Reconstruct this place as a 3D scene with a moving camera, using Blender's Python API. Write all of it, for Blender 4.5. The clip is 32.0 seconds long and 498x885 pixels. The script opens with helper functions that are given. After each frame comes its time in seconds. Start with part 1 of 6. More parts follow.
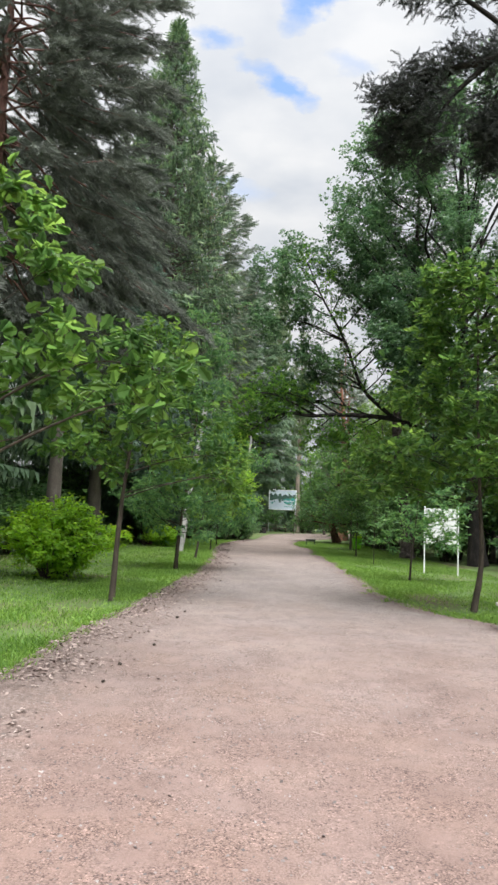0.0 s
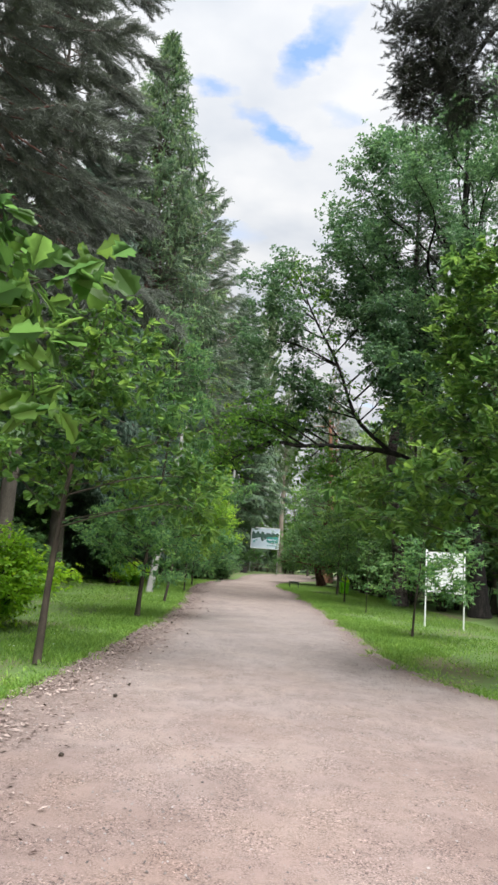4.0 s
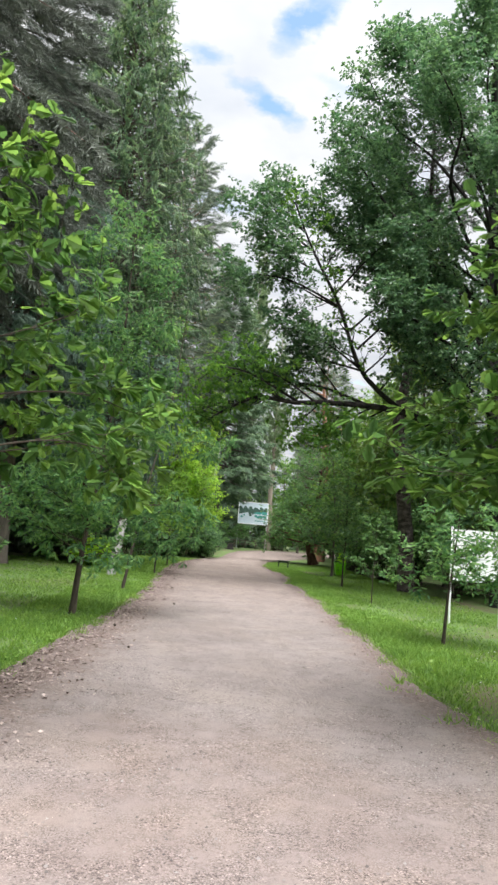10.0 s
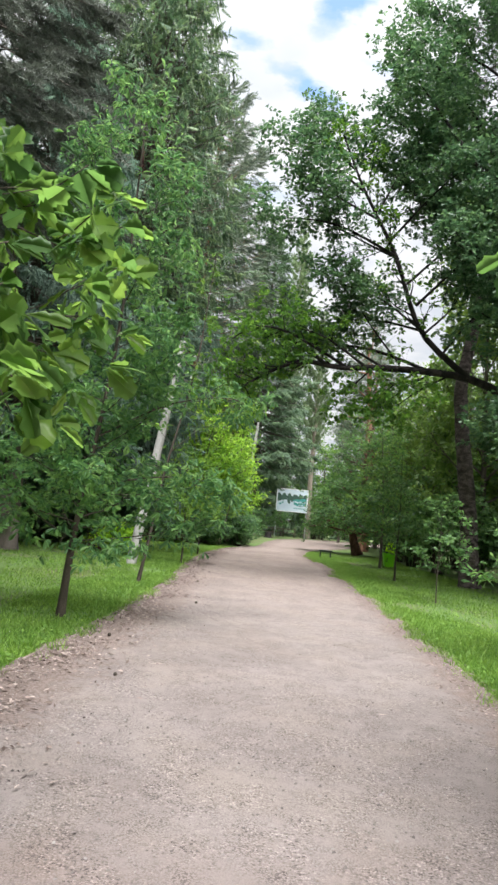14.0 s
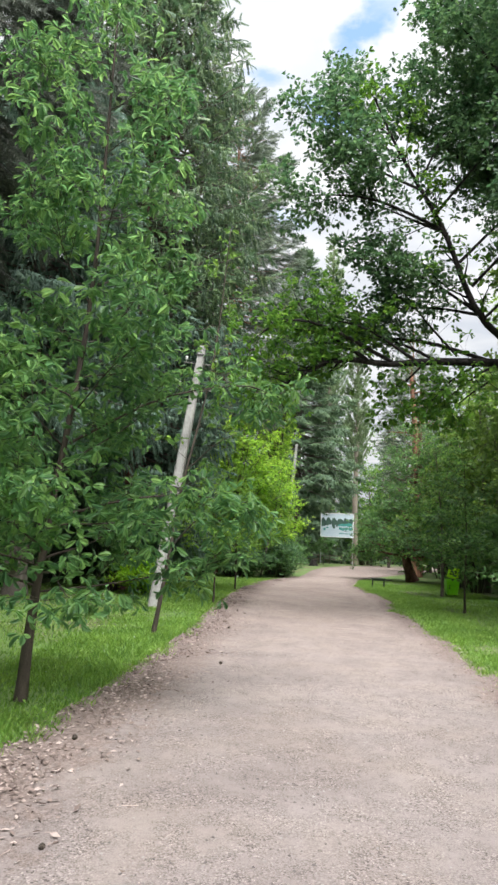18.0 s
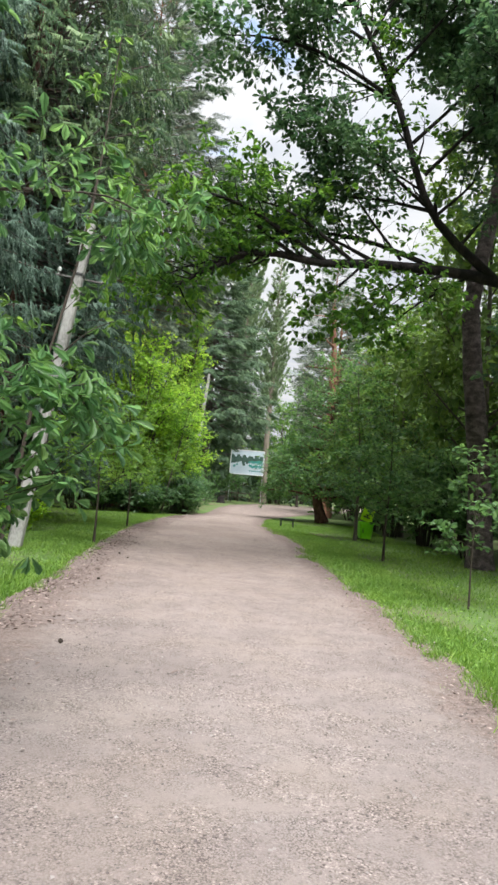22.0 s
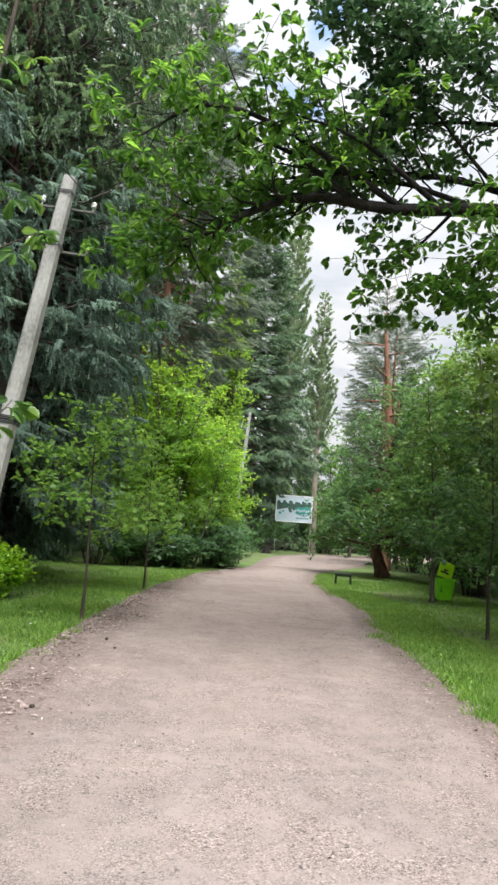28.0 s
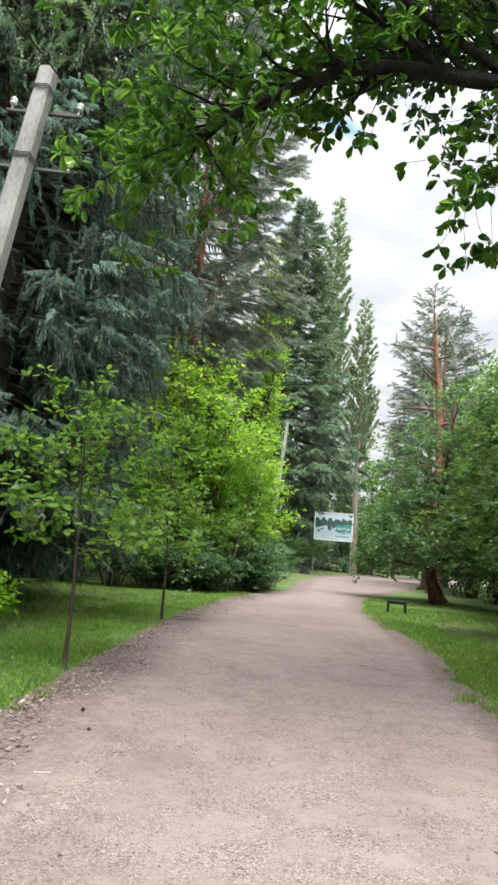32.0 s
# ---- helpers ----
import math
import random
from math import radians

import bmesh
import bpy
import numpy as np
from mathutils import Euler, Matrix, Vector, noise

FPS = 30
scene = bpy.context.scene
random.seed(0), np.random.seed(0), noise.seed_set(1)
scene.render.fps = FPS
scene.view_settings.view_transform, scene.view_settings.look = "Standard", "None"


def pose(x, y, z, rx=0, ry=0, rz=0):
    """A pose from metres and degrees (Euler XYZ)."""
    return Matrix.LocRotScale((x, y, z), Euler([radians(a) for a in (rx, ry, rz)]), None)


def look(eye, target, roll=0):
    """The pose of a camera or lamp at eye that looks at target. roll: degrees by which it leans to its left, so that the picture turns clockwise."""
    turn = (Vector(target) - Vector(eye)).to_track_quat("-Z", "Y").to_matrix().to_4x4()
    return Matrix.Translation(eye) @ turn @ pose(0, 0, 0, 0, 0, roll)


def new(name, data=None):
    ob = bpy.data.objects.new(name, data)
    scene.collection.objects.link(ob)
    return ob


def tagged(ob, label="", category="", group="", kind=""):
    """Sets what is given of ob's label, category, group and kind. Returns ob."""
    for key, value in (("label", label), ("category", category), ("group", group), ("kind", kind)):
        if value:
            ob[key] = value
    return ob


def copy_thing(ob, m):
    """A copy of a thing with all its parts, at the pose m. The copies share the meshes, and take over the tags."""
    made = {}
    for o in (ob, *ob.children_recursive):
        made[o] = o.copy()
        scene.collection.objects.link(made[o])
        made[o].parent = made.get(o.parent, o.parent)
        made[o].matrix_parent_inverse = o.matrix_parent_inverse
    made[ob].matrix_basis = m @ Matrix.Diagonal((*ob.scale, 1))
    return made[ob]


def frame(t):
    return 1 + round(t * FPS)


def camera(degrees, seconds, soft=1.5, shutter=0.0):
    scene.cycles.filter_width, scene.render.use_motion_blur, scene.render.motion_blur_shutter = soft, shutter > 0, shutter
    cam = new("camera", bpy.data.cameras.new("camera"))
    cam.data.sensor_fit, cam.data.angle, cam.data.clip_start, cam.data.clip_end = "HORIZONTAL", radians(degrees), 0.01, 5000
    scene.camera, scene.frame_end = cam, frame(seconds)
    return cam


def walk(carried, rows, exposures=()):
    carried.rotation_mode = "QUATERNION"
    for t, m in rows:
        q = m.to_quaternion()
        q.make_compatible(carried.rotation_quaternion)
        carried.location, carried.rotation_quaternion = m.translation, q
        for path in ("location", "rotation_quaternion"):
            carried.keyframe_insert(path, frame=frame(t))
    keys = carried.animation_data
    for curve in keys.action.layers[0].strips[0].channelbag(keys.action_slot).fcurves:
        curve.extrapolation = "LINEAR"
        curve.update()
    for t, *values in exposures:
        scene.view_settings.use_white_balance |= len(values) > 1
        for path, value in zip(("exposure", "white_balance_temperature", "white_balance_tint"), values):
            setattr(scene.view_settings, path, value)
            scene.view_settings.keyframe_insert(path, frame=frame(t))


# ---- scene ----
cam = camera(41.22, 32.0, 2.7)
PATH = [
    (0, (-0.000, -0.000, 1.585), (-0.602, 9.917, 2.717), 2.64),
    (0.5, (0.032, 0.351, 1.602), (-0.482, 10.259, 2.851), 2.97),
    (1, (0.077, 0.715, 1.617), (-0.321, 10.611, 3.002), 3.28),
    (1.5, (0.025, 1.048, 1.626), (-0.309, 10.926, 3.144), 3.33),
    (2, (-0.065, 1.360, 1.634), (-0.393, 11.216, 3.289), 3.39),
    (2.5, (-0.094, 1.684, 1.631), (-0.428, 11.527, 3.362), 3.64),
    (4.5, (-0.019, 3.042, 1.625), (-0.456, 12.891, 3.302), 4.46),
    (5, (-0.042, 3.385, 1.633), (-0.606, 13.233, 3.273), 4.30),
    (5.5, (-0.019, 3.737, 1.632), (-0.760, 13.575, 3.261), 4.14),
    (6, (0.025, 4.109, 1.651), (-0.897, 13.929, 3.299), 3.93),
    (6.5, (0.002, 4.434, 1.654), (-1.111, 14.234, 3.303), 3.87),
    (7, (0.000, 4.770, 1.679), (-1.208, 14.561, 3.318), 3.86),
    (7.5, (0.080, 5.145, 1.673), (-1.062, 14.955, 3.245), 4.12),
    (8, (0.119, 5.517, 1.682), (-0.815, 15.359, 3.182), 4.20),
    (8.5, (0.106, 5.910, 1.691), (-0.561, 15.786, 3.115), 4.36),
    (9, (0.116, 6.315, 1.686), (-0.256, 16.218, 3.027), 4.60),
    (9.5, (0.138, 6.720, 1.692), (-0.072, 16.629, 3.022), 4.69),
    (10, (0.086, 7.105, 1.697), (-0.140, 17.010, 3.057), 4.68),
    (10.5, (0.079, 7.475, 1.677), (-0.302, 17.370, 3.070), 4.62),
    (11, (0.088, 7.866, 1.653), (-0.549, 17.746, 3.063), 4.59),
    (11.5, (0.037, 8.251, 1.621), (-0.843, 18.116, 3.005), 4.59),
    (12, (-0.013, 8.639, 1.600), (-1.039, 18.498, 2.920), 4.73),
    (12.5, (-0.031, 9.023, 1.608), (-1.025, 18.892, 2.878), 4.80),
    (13, (-0.063, 9.367, 1.608), (-0.962, 19.250, 2.837), 4.90),
    (13.5, (-0.045, 9.716, 1.602), (-0.858, 19.613, 2.786), 5.06),
    (14, (0.027, 10.084, 1.595), (-0.767, 19.987, 2.738), 5.27),
    (14.5, (0.008, 10.403, 1.577), (-0.923, 20.296, 2.704), 5.20),
    (15, (0.000, 10.720, 1.579), (-1.150, 20.581, 2.777), 4.92),
    (15.5, (0.027, 11.061, 1.593), (-1.288, 20.887, 2.903), 4.64),
    (17.5, (0.024, 12.530, 1.633), (-1.445, 22.302, 3.172), 3.02),
    (18, (-0.042, 12.903, 1.633), (-1.458, 22.685, 3.153), 2.69),
    (18.5, (-0.079, 13.307, 1.627), (-1.341, 23.122, 3.070), 2.65),
    (19, (-0.099, 13.729, 1.632), (-1.117, 23.584, 2.987), 2.77),
    (19.5, (-0.131, 14.123, 1.618), (-0.894, 24.023, 2.805), 3.15),
    (20, (-0.099, 14.502, 1.592), (-0.625, 24.439, 2.582), 3.63),
    (20.5, (-0.039, 14.863, 1.560), (-0.354, 24.826, 2.365), 4.19),
    (21, (-0.031, 15.224, 1.547), (-0.195, 25.201, 2.215), 4.58),
    (21.5, (-0.036, 15.587, 1.557), (-0.136, 25.567, 2.191), 4.81),
    (22, (-0.020, 15.971, 1.565), (-0.091, 25.949, 2.235), 4.83),
    (22.5, (-0.062, 16.359, 1.556), (-0.238, 26.328, 2.321), 4.67),
    (23, (-0.132, 16.744, 1.562), (-0.478, 26.700, 2.435), 4.53),
    (23.5, (-0.167, 17.125, 1.565), (-0.638, 27.071, 2.490), 4.60),
    (24, (-0.193, 17.474, 1.558), (-0.790, 27.413, 2.485), 4.75),
    (24.5, (-0.235, 17.828, 1.549), (-0.929, 27.767, 2.406), 4.96),
    (25, (-0.210, 18.215, 1.527), (-0.935, 28.161, 2.278), 5.21),
    (25.5, (-0.195, 18.565, 1.515), (-0.902, 28.512, 2.262), 5.42),
    (27.5, (-0.052, 19.925, 1.601), (-0.699, 29.815, 2.926), 4.33),
    (28, (-0.025, 20.266, 1.603), (-0.839, 30.143, 2.936), 4.10),
    (28.5, (-0.014, 20.605, 1.614), (-0.986, 30.466, 2.963), 4.07),
    (29, (-0.057, 20.951, 1.604), (-1.215, 30.792, 2.951), 4.07),
    (29.5, (-0.093, 21.328, 1.611), (-1.410, 31.145, 2.987), 4.11),
    (30, (-0.105, 21.725, 1.615), (-1.525, 31.523, 3.020), 4.33),
    (30.5, (-0.196, 22.085, 1.620), (-1.688, 31.863, 3.090), 4.40),
    (31, (-0.283, 22.445, 1.640), (-1.820, 32.201, 3.204), 4.41),
    (31.5, (-0.299, 22.809, 1.635), (-1.781, 32.571, 3.215), 4.58),
    (32, (-0.300, 23.155, 1.630), (-1.672, 32.938, 3.188), 4.59),
]
walk(cam, [(t, look(eye, target, roll)) for t, eye, target, roll in PATH], [(0.0, 1.0), (6.0, 1.12), (12.0, 1.27), (15.0, 1.33), (18.0, 1.27), (25.0, 1.22), (32.0, 1.35)])

# ---- world, sun and exposure ----
SUN_EL, SUN_AZ = radians(62), radians(155)      # azimuth counted from +y towards +x: behind the walker, to the right


def build_world():
    w = bpy.data.worlds.new("sky_world")
    scene.world = w
    w.use_nodes = True
    nt = w.node_tree
    nt.nodes.clear()
    N, L = nt.nodes.new, nt.links.new
    out, bg = N("ShaderNodeOutputWorld"), N("ShaderNodeBackground")
    sky = N("ShaderNodeTexSky")
    sky.sky_type = "NISHITA"
    sky.sun_disc = False
    sky.sun_elevation, sky.sun_rotation = SUN_EL, SUN_AZ
    tc = N("ShaderNodeTexCoord")
    sep = N("ShaderNodeSeparateXYZ")
    L(tc.outputs["Generated"], sep.inputs[0])
    zc = N("ShaderNodeMath"); zc.operation = "MAXIMUM"; zc.inputs[1].default_value = 0.06
    L(sep.outputs["Z"], zc.inputs[0])
    dx = N("ShaderNodeMath"); dx.operation = "DIVIDE"
    dy = N("ShaderNodeMath"); dy.operation = "DIVIDE"
    L(sep.outputs["X"], dx.inputs[0]); L(zc.outputs[0], dx.inputs[1])
    L(sep.outputs["Y"], dy.inputs[0]); L(zc.outputs[0], dy.inputs[1])
    com = N("ShaderNodeCombineXYZ")
    L(dx.outputs[0], com.inputs[0]); L(dy.outputs[0], com.inputs[1])
    n1 = N("ShaderNodeTexNoise")
    n1.inputs["Scale"].default_value, n1.inputs["Detail"].default_value, n1.inputs["Roughness"].default_value = 1.55, 7, 0.55
    mp = N("ShaderNodeMapping"); mp.inputs["Location"].default_value = SKY_SHIFT
    L(com.outputs[0], mp.inputs[0]); L(mp.outputs[0], n1.inputs["Vector"])
    thin = N("ShaderNodeMapRange")
    thin.inputs[1].default_value, thin.inputs[2].default_value = 0.33, 0.26
    L(n1.outputs["Fac"], thin.inputs[0])
    wn = N("ShaderNodeTexNoise")
    wn.inputs["Scale"].default_value, wn.inputs["Detail"].default_value, wn.inputs["Roughness"].default_value = 9.0, 5, 0.6
    L(com.outputs[0], wn.inputs["Vector"])
    bend = N("ShaderNodeVectorMath"); bend.operation = "MULTIPLY_ADD"
    bend.inputs[1].default_value, bend.inputs[2].default_value = (0.15, 0.15, 0), (-0.075, -0.075, 0)
    L(wn.outputs["Color"], bend.inputs[0])
    warped = N("ShaderNodeVectorMath"); warped.operation = "ADD"
    L(com.outputs[0], warped.inputs[0]); L(bend.outputs[0], warped.inputs[1])
    last = thin.outputs[0]
    for cx, cy, turn, lx, ly, depth in RENTS:
        em = N("ShaderNodeMapping"); em.vector_type = "TEXTURE"
        em.inputs["Location"].default_value, em.inputs["Rotation"].default_value, em.inputs["Scale"].default_value = (cx, cy, 0), (0, 0, radians(turn)), (lx, ly, 1)
        L(warped.outputs[0], em.inputs[0])
        ln = N("ShaderNodeVectorMath"); ln.operation = "LENGTH"
        L(em.outputs[0], ln.inputs[0])
        mr = N("ShaderNodeMapRange")
        mr.inputs[1].default_value, mr.inputs[2].default_value, mr.inputs[3].default_value, mr.inputs[4].default_value = 1.35, 0.35, 0.0, depth
        L(ln.outputs["Value"], mr.inputs[0])
        mxm = N("ShaderNodeMath"); mxm.operation = "MAXIMUM"
        L(last, mxm.inputs[0]); L(mr.outputs[0], mxm.inputs[1])
        last = mxm.outputs[0]
    gap = N("ShaderNodeMath"); gap.operation = "SUBTRACT"; gap.inputs[0].default_value = 1.0
    L(last, gap.inputs[1])
    n2 = N("ShaderNodeTexNoise")
    n2.inputs["Scale"].default_value, n2.inputs["Detail"].default_value = 2.2, 6
    L(com.outputs[0], n2.inputs["Vector"])
    ramp = N("ShaderNodeValToRGB")
    ramp.color_ramp.elements[0].position, ramp.color_ramp.elements[0].color = 0.34, (0.70, 0.745, 0.82, 1)
    ramp.color_ramp.elements[1].position, ramp.color_ramp.elements[1].color = 0.60, (0.94, 0.95, 0.97, 1)
    L(n2.outputs["Fac"], ramp.inputs[0])
    sc = N("ShaderNodeVectorMath"); sc.operation = "SCALE"; sc.inputs["Scale"].default_value = 0.36
    L(sky.outputs[0], sc.inputs[0])
    mix = N("ShaderNodeMix"); mix.data_type = "RGBA"
    L(gap.outputs[0], mix.inputs[0]); L(sc.outputs[0], mix.inputs[6]); L(ramp.outputs[0], mix.inputs[7])
    L(mix.outputs[2], bg.inputs[0])
    # a veiled sky is about three times as bright overhead as at the horizon
    zen = N("ShaderNodeMapRange")
    zen.inputs[1].default_value, zen.inputs[2].default_value, zen.inputs[3].default_value, zen.inputs[4].default_value = 0.0, 1.0, 0.36, 0.60
    L(sep.outputs["Z"], zen.inputs[0]); L(zen.outputs[0], bg.inputs[1])
    L(bg.outputs[0], out.inputs[0])


SKY_SHIFT = (0.3, 0.1, 0.0)
RENTS = [(-0.04, 1.44, 46, 0.10, 0.035, 1.0), (0.02, 1.16, -58, 0.11, 0.035, 1.0), (-0.18, 1.30, 20, 0.045, 0.03, 0.75), (-0.20, 1.92, 40, 0.10, 0.05, 0.35), (0.10, 1.36, 30, 0.06, 0.03, 0.35)]
build_world()
sun = new("sun", bpy.data.lights.new("sun", "SUN"))
sun.data.energy, sun.data.angle, sun.data.color = 4.5, radians(58), (1.0, 0.997, 1.0)
_d = Vector((math.sin(SUN_AZ) * math.cos(SUN_EL), math.cos(SUN_AZ) * math.cos(SUN_EL), math.sin(SUN_EL)))
sun.matrix_world = look(_d * 100, (0, 0, 0))


# ---- materials ----
def material(name):
    m = bpy.data.materials.new(name)
    m.use_nodes = True
    nt = m.node_tree
    nt.nodes.clear()
    out = nt.nodes.new("ShaderNodeOutputMaterial")
    return m, nt, nt.nodes.new, nt.links.new, out


def ramp_node(N, stops):
    r = N("ShaderNodeValToRGB")
    e = r.color_ramp.elements
    while len(e) < len(stops):
        e.new(0.5)
    for k, (p, c) in enumerate(stops):
        e[k].position, e[k].color = p, (*c, 1)
    return r


def leaf_material(name, dark, mid, light, gloss=0.45, translucent=0.35, spread=0.9, single=0.45):
    m, nt, N, L, out = material(name)
    geo = N("ShaderNodeNewGeometry")
    no = N("ShaderNodeTexNoise"); no.inputs["Scale"].default_value, no.inputs["Detail"].default_value = spread, 3
    L(geo.outputs["Position"], no.inputs["Vector"])
    mx = N("ShaderNodeMath"); mx.operation = "MULTIPLY_ADD"; mx.inputs[1].default_value = single
    half = N("ShaderNodeMath"); half.operation = "MULTIPLY"; half.inputs[1].default_value = 1.05 - single
    L(no.outputs["Fac"], half.inputs[0])
    L(geo.outputs["Random Per Island"], mx.inputs[0]); L(half.outputs[0], mx.inputs[2])
    r = ramp_node(N, [(0.15, dark), (0.5, mid), (0.88, light)])
    L(mx.outputs[0], r.inputs[0])
    b = N("ShaderNodeBsdfPrincipled")
    b.inputs["Roughness"].default_value = gloss
    b.inputs["Specular IOR Level"].default_value = 0.5
    L(r.outputs[0], b.inputs["Base Color"])
    t = N("ShaderNodeBsdfTranslucent")
    hs = N("ShaderNodeHueSaturation"); hs.inputs["Hue"].default_value, hs.inputs["Saturation"].default_value, hs.inputs["Value"].default_value = 0.485, 1.05, 1.5
    L(r.outputs[0], hs.inputs["Color"]); L(hs.outputs[0], t.inputs[0])
    mixs = N("ShaderNodeMixShader"); mixs.inputs[0].default_value = translucent
    L(b.outputs[0], mixs.inputs[1]); L(t.outputs[0], mixs.inputs[2])
    L(mixs.outputs[0], out.inputs[0])
    return m


def rough_material(name, stops, scale, detail=6, rough=0.9, bump=0.3, stretch=(1, 1, 1), fine=None, metal=0.0, dist=0.02):
    """A mottled surface: large stains by one noise, fine grain by another, with relief."""
    m, nt, N, L, out = material(name)
    tc = N("ShaderNodeTexCoord")
    mp = N("ShaderNodeMapping"); mp.inputs["Scale"].default_value = stretch
    L(tc.outputs["Object"], mp.inputs[0])
    n1 = N("ShaderNodeTexNoise"); n1.inputs["Scale"].default_value, n1.inputs["Detail"].default_value = scale, detail
    n2 = N("ShaderNodeTexNoise"); n2.inputs["Scale"].default_value, n2.inputs["Detail"].default_value = fine or scale * 9, 4
    L(mp.outputs[0], n1.inputs["Vector"]); L(mp.outputs[0], n2.inputs["Vector"])
    add = N("ShaderNodeMath"); add.operation = "MULTIPLY_ADD"; add.inputs[1].default_value = 0.4
    h = N("ShaderNodeMath"); h.operation = "MULTIPLY"; h.inputs[1].default_value = 0.6
    L(n1.outputs["Fac"], h.inputs[0]); L(n2.outputs["Fac"], add.inputs[0]); L(h.outputs[0], add.inputs[2])
    r = ramp_node(N, stops)
    L(add.outputs[0], r.inputs[0])
    b = N("ShaderNodeBsdfPrincipled")
    b.inputs["Roughness"].default_value, b.inputs["Metallic"].default_value = rough, metal
    L(r.outputs[0], b.inputs["Base Color"])
    bp = N("ShaderNodeBump"); bp.inputs["Strength"].default_value, bp.inputs["Distance"].default_value = bump, dist
    L(add.outputs[0], bp.inputs["Height"]); L(bp.outputs[0], b.inputs["Normal"])
    L(b.outputs[0], out.inputs[0])
    return m


def path_material():
    m, nt, N, L, out = material("gravel_path")
    geo = N("ShaderNodeNewGeometry")
    big, mid, fine, dust = (N("ShaderNodeTexNoise") for _ in range(4))
    for n, sc, d in ((big, 0.45, 5), (mid, 4.0, 7), (fine, 30, 6), (dust, 85, 4)):
        n.inputs["Scale"].default_value, n.inputs["Detail"].default_value, n.inputs["Roughness"].default_value = sc, d, 0.68
        L(geo.outputs["Position"], n.inputs["Vector"])
    vor = N("ShaderNodeTexVoronoi"); vor.inputs["Scale"].default_value = 95
    L(geo.outputs["Position"], vor.inputs["Vector"])
    sep = N("ShaderNodeSeparateColor"); L(vor.outputs["Color"], sep.inputs[0])
    base = ramp_node(N, [(0.36, (0.218, 0.184, 0.172)), (0.48, (0.240, 0.205, 0.193)), (0.62, (0.262, 0.226, 0.214))])
    L(big.outputs["Fac"], base.inputs[0])
    grain = ramp_node(N, [(0.36, (0.38, 0.36, 0.36)), (0.455, (0.87, 0.86, 0.86)), (0.53, (1.04, 1.04, 1.04)), (0.61, (1.38, 1.37, 1.37))])
    fd = N("ShaderNodeMix"); fd.inputs[0].default_value = 0.42
    L(fine.outputs["Fac"], fd.inputs[2]); L(dust.outputs["Fac"], fd.inputs[3])
    mixg = N("ShaderNodeMath"); mixg.operation = "MULTIPLY_ADD"; mixg.inputs[1].default_value = 0.82
    half = N("ShaderNodeMath"); half.operation = "MULTIPLY"; half.inputs[1].default_value = 0.18
    L(mid.outputs["Fac"], half.inputs[0]); L(fd.outputs[0], mixg.inputs[0]); L(half.outputs[0], mixg.inputs[2])
    L(mixg.outputs[0], grain.inputs[0])
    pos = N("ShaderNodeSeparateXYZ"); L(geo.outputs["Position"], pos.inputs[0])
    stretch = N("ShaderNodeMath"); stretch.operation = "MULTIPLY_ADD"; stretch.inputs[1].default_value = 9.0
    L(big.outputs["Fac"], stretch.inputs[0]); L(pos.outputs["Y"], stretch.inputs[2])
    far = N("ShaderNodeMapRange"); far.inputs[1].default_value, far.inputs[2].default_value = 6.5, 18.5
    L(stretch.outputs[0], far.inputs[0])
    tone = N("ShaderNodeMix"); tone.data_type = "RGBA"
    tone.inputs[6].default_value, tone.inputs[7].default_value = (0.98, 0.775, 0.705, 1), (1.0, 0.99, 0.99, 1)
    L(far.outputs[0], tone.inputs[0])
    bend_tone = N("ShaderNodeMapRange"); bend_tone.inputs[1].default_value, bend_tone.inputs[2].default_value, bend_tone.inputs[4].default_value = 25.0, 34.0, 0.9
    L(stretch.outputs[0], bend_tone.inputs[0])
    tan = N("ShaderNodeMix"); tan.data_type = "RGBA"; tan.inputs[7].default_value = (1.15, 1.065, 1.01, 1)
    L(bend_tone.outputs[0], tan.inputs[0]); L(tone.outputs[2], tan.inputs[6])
    patch = N("ShaderNodeTexNoise"); patch.inputs["Scale"].default_value, patch.inputs["Detail"].default_value, patch.inputs["Roughness"].default_value = 1.1, 5, 0.6
    L(geo.outputs["Position"], patch.inputs["Vector"])
    blot = ramp_node(N, [(0.34, (0.87, 0.855, 0.85)), (0.46, (1.0, 0.995, 0.995)), (0.54, (1.025, 1.015, 0.995)), (0.66, (1.07, 1.055, 1.015))])
    L(patch.outputs["Fac"], blot.inputs[0])
    tanned = N("ShaderNodeMix"); tanned.data_type, tanned.blend_type = "RGBA", "MULTIPLY"; tanned.inputs[0].default_value = 0.9
    L(tan.outputs[2], tanned.inputs[6]); L(blot.outputs[0], tanned.inputs[7])
    toned = N("ShaderNodeMix"); toned.data_type, toned.blend_type = "RGBA", "MULTIPLY"; toned.inputs[0].default_value = 1.0
    L(base.outputs[0], toned.inputs[6]); L(tanned.outputs[2], toned.inputs[7])
    mul = N("ShaderNodeMix"); mul.data_type, mul.blend_type = "RGBA", "MULTIPLY"; crumb = N("ShaderNodeMapRange")
    crumb.inputs[1].default_value, crumb.inputs[2].default_value, crumb.inputs[3].default_value, crumb.inputs[4].default_value = 0.58, 0.42, 0.12, 1.0
    heap = N("ShaderNodeTexNoise"); heap.inputs["Scale"].default_value, heap.inputs["Detail"].default_value, heap.inputs["Roughness"].default_value = 2.4, 7, 0.62
    L(geo.outputs["Position"], heap.inputs["Vector"])
